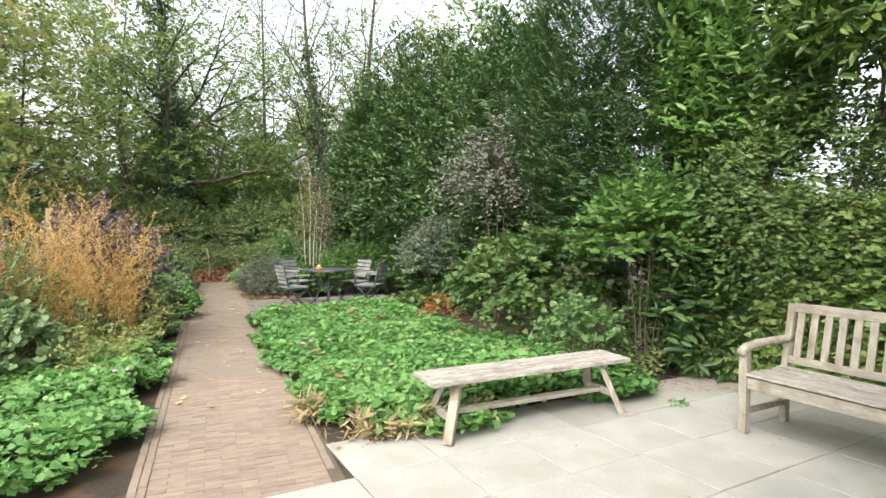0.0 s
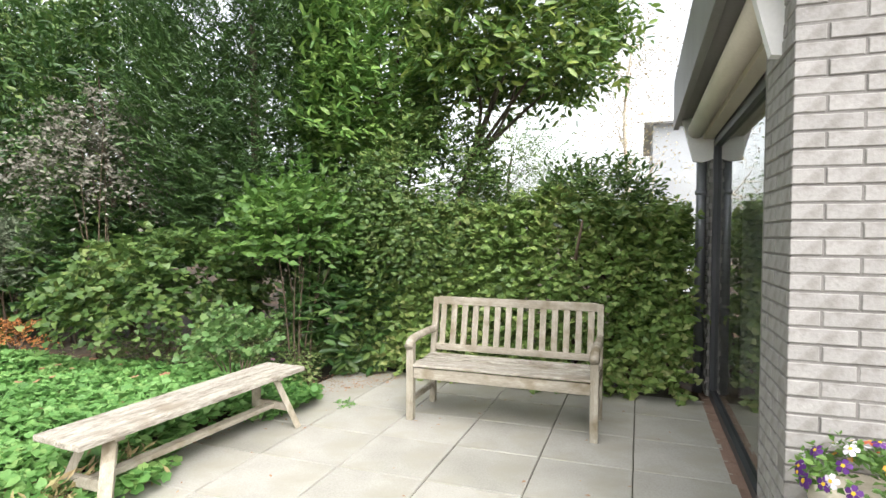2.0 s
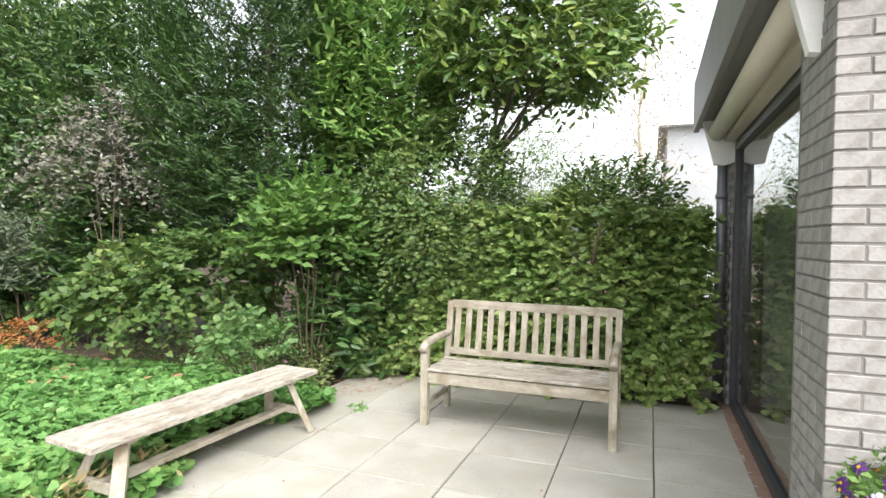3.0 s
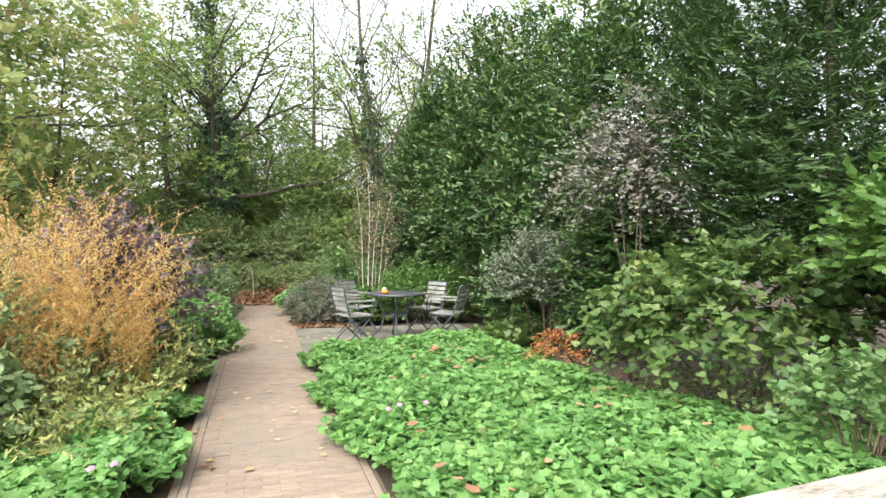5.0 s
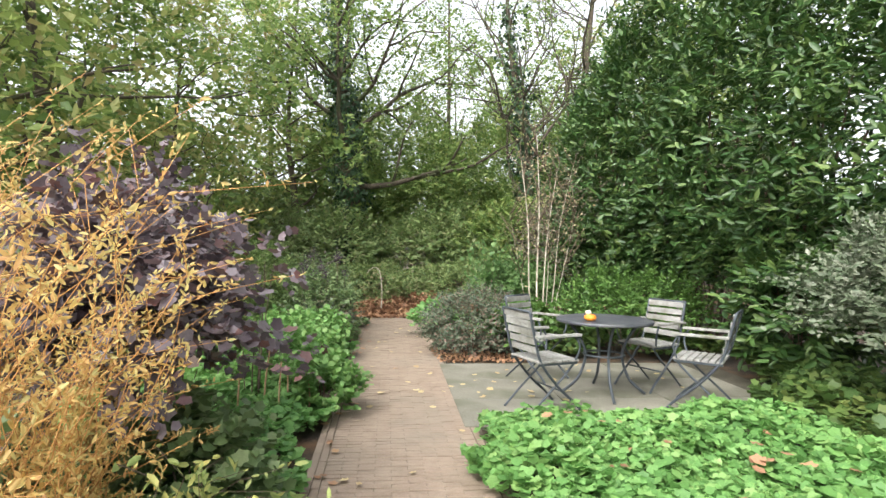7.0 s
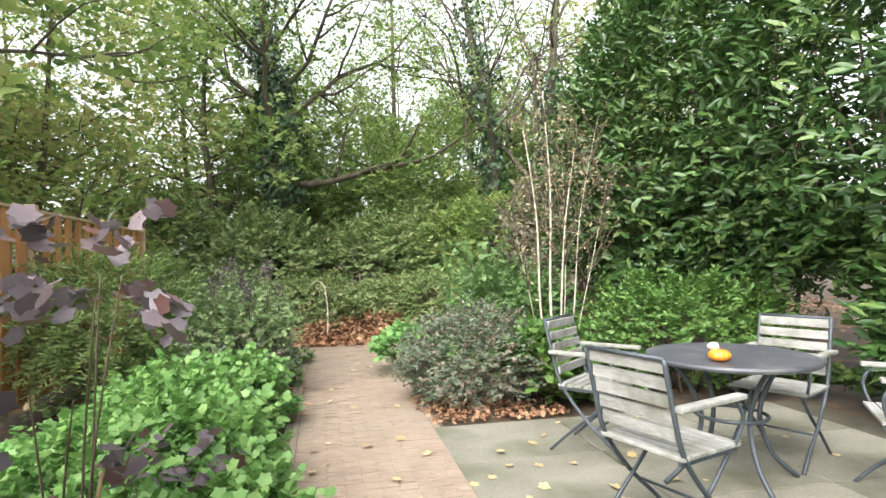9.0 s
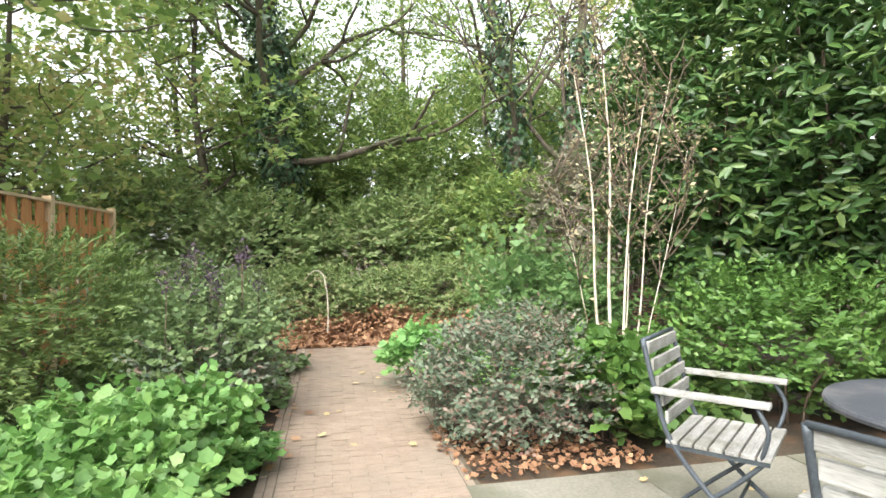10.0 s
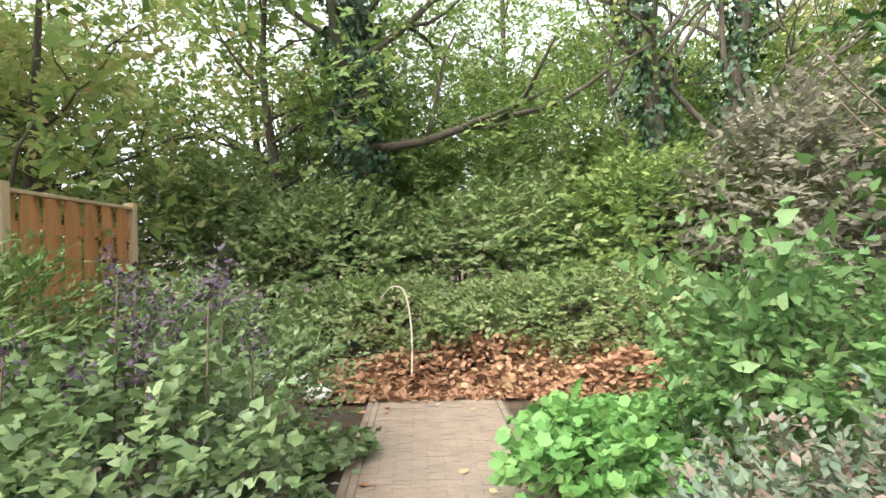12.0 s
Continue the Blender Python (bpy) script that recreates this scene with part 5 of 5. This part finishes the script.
# ---- planter with pansies ----
planter = thing("planter", label="tall pale planter filled with mixed pansies by the wall", category="planter")
planter.matrix_basis = at_house(-1.69, -2.50)
bm = bmesh.new()
prof = ((0.0, 0.0), (0.10, 0.0), (0.105, 0.02), (0.145, 0.66), (0.16, 0.665), (0.16, 0.71), (0.145, 0.715), (0.13, 0.69), (0.0, 0.68))
rings = [[bm.verts.new((r * math.cos(a * math.pi / 16), r * math.sin(a * math.pi / 16), z)) for a in range(32)] if r else [bm.verts.new((0, 0, z))] for r, z in prof]
for a, b in zip(rings, rings[1:]):
    for k in range(32):
        bm.faces.new(list(dict.fromkeys([a[k % len(a)], a[(k + 1) % len(a)], b[(k + 1) % len(b)], b[k % len(b)]])))
bmesh.ops.recalc_face_normals(bm, faces=bm.faces)
part("pot", bm, M_POT, planter, smooth=True)
A, U = blob((0, 0, 0.72), (0.15, 0.15, 0.09), 90, low=-0.1, shell=0.4)
A[:, 2] = np.maximum(A[:, 2], 0.69)
part("leaves", leaf_mesh("leaves", "oval", *sprays(A, U, 0.07, 6, 0.035)), L_ELDER, planter)


def flower_mesh(name, material, eye, r):
    v, f = [(0, 0, 0.004)], []
    for k in range(5):
        a = 2 * math.pi * k / 5 + 0.3
        b = len(v)
        for da, rr, z in ((-0.55, 0.75, 0.0), (-0.25, 1.0, -0.12 * 1), (0.25, 1.0, -0.12), (0.55, 0.75, 0.0)):
            v.append((r * rr * math.cos(a + da), r * rr * math.sin(a + da), r * z))
        f.append((0, b, b + 1, b + 2, b + 3))
    b = len(v)
    for k in range(5):
        v.append((r * 0.28 * math.cos(k * 1.257), r * 0.28 * math.sin(k * 1.257), 0.006))
    f.append(tuple(range(b, b + 5)))
    me = piece(name, v, f, material)
    me.materials.append(eye)
    me.polygons[5].material_index = 1
    return me


F_EYE = leafy("flower_eye", [(0.55, 0.36, 0.02), (0.65, 0.42, 0.03)], 0.6, 0.1)
F_KINDS = [flower_mesh("flower", leafy("petal_" + n_, c_, 0.6, 0.3), F_EYE, 0.024) for n_, c_ in
           (("violet", [(0.06, 0.012, 0.12), (0.12, 0.03, 0.22)]), ("white", [(0.65, 0.6, 0.72), (0.78, 0.75, 0.8)]), ("apricot", [(0.62, 0.26, 0.03), (0.72, 0.40, 0.08)]), ("lilac", [(0.42, 0.26, 0.55), (0.55, 0.4, 0.66)]), ("red", [(0.5, 0.07, 0.03), (0.6, 0.14, 0.05)]))]
for k in range(46):
    u = ball_dirs(1, 0.05)[0]
    place = Vector((u[0] * 0.19, u[1] * 0.19, 0.73 + u[2] * 0.13))
    tint = (0, 1, 2, 2, 3, 4)[int(RNG.integers(0, 6))] if u[1] < 0.35 else (0, 0, 1)[int(RNG.integers(0, 3))]
    turn = (Vector(u) + Vector((-0.5, 0.3, 0.2))).to_track_quat("Z", "Y").to_matrix().to_4x4()
    put("flower", F_KINDS[tint], planter, Matrix.Translation(place) @ turn)

# ---- small things in the beds ----
pink = flower_mesh("cranesbill_flower", leafy("petal_pink", [(0.55, 0.22, 0.5), (0.66, 0.34, 0.6)], 0.6, 0.3), F_EYE, 0.022)
for x, y, z in ((-3.0, 5.2, 0.30), (-2.95, 5.3, 0.29), (-1.83, 6.58, 0.28), (-1.78, 6.7, 0.28), (-1.6, 6.8, 0.28), (1.4, 6.3, 0.35)):
    ob = tagged(put("cranesbill_flower", pink, None, pose(x, y, z, 20, -15, 40)), "small pink cranesbill flower above the leaves", "flower", "pink flowers in the beds")
    part("stalk", Tubes().add([(0, 0, 0), (0.01, 0.02, -z)], 0.002, 0.002, 4).mesh("stalk"), L_GERANIUM, ob)
red = flower_mesh("rose_bloom", leafy("petal_rose", [(0.5, 0.03, 0.02), (0.62, 0.08, 0.05)], 0.6, 0.3), F_EYE, 0.04)
for x, y, z in ((-4.85, 5.7, 1.2), (-5.05, 6.0, 1.3), (-4.75, 6.0, 1.1), (-5.25, 5.75, 1.25)):
    ob = tagged(put("rose_bloom", red, None, pose(x, y, z, 50, 20, 40)), "red rose bloom on the bush", "flower", "roses on the bush")
    part("stalk", Tubes().add([(0, 0, 0), (0.0, -0.2, -0.5)], 0.003, 0.003, 4).mesh("stalk"), L_ASTER, ob)
M_SEED = surface("dark_seed", (0.035, 0.02, 0.035), (0.09, 0.06, 0.085), 0.7, 40, 200, 0.5)
for k in range(14):
    a, b = RNG.uniform(0, 6.28), RNG.uniform(0.05, 0.5)
    x, y, h = -7.14 + b * math.cos(a), 12.59 + b * math.sin(a), RNG.uniform(0.95, 1.3)
    ob = thing("seed_head", x, y, 0, label="dark purple seed head on a tall stalk", category="seed head", group="seed heads in the shrub")
    part("stalk", rod([(0, 0, 0), (0.03, 0.02, h * 0.6), (0.02, 0.05, h)], 0.005, 0.003, 5, 3), M_TWIG, ob)
    P = np.array([0.02, 0.05, h]) + RNG.normal(0, 1, (70, 3)) * np.array([0.03, 0.03, 0.05])
    part("seed_tuft", leaf_mesh("seed_tuft", "oval", P, RNG.normal(0, 1, (70, 3)), RNG.normal(0, 1, (70, 3)), RNG.uniform(0.018, 0.034, 70)), M_SEED, ob)["kind"] = "stuff"
stalk = thing("dead_stalk", -8.04, 16.09, 0, label="pale dead stalk arching over the brambles", category="dead stalk")
part("stem", rod([(0.15, -0.1, -0.02), (0.14, -0.05, 0.5), (0.05, 0, 0.9), (-0.12, 0.05, 0.97), (-0.3, 0.1, 0.85)], 0.012, 0.006, 6), M_BIRCH, stalk)
A = np.array([(0.1 - 0.1 * k, 0.0, 0.9 - 0.06 * k * (k > 2)) for k in range(5)])
part("withered_leaf", leaf_mesh("withered_leaf", "oval", *sprays(A, np.array([(-0.3, 0, -1.0)] * 5), 0.12, 4, 0.07)), L_BIRCHLEAF, stalk)["kind"] = "stuff"
M_STONE = surface("pale_stone", (0.38, 0.37, 0.35), (0.62, 0.61, 0.58), 0.85, 8, 60, 0.5)
for x, y, r in ((-9.34, 15.59, 0.16), (-8.99, 15.74, 0.12), (-8.49, 15.34, 0.13), (-9.64, 14.99, 0.12)):
    bm = bmesh.new()
    bmesh.ops.create_icosphere(bm, subdivisions=3, radius=r)
    for v in bm.verts:
        v.co *= 1 + 0.35 * noise.noise(v.co * 6 + Vector((x, y, 0)))
        v.co.z = v.co.z * 0.65 + r * 0.45
    st = tagged(part("stone", bm, M_STONE, smooth=True), "pale rounded boulder among the plants", "stone", "boulders beside the path")
    st.matrix_basis = pose(x, y, 0.0)
weed = thing("patio_weed", *at_house(0.55, 0.62).translation.xy, 0.0, label="small green weed in a patio joint", category="weed")
A, U = blob((0, 0, 0.0), (0.07, 0.05, 0.02), 22, low=0.0)
A[:, 2] = 0.005
part("leaves", leaf_mesh("leaves", "oval", *sprays(A, U * np.array([1, 1, 0.2]), 0.07, 5, 0.03)), L_GERANIUM, weed)
for x, y, h in ((-5.15, 9.25, 0.5), (-5.2, 9.42, 0.42), (-5.32, 9.3, 0.62), (-5.05, 9.5, 0.36), (-5.42, 9.12, 0.55)):
    ob = thing("dry_stalk", x, y, 0, label="dry brown flower stalk standing among green leaves", category="dead stalk", group="dry stalks in the bed")
    part("stem", rod([(0, 0, -0.02), (0.01, 0.0, h * 0.5), (0.03 * (h - 0.45) * 8, 0.02, h)], 0.009, 0.006, 6, 3), M_DRYSTALK, ob)
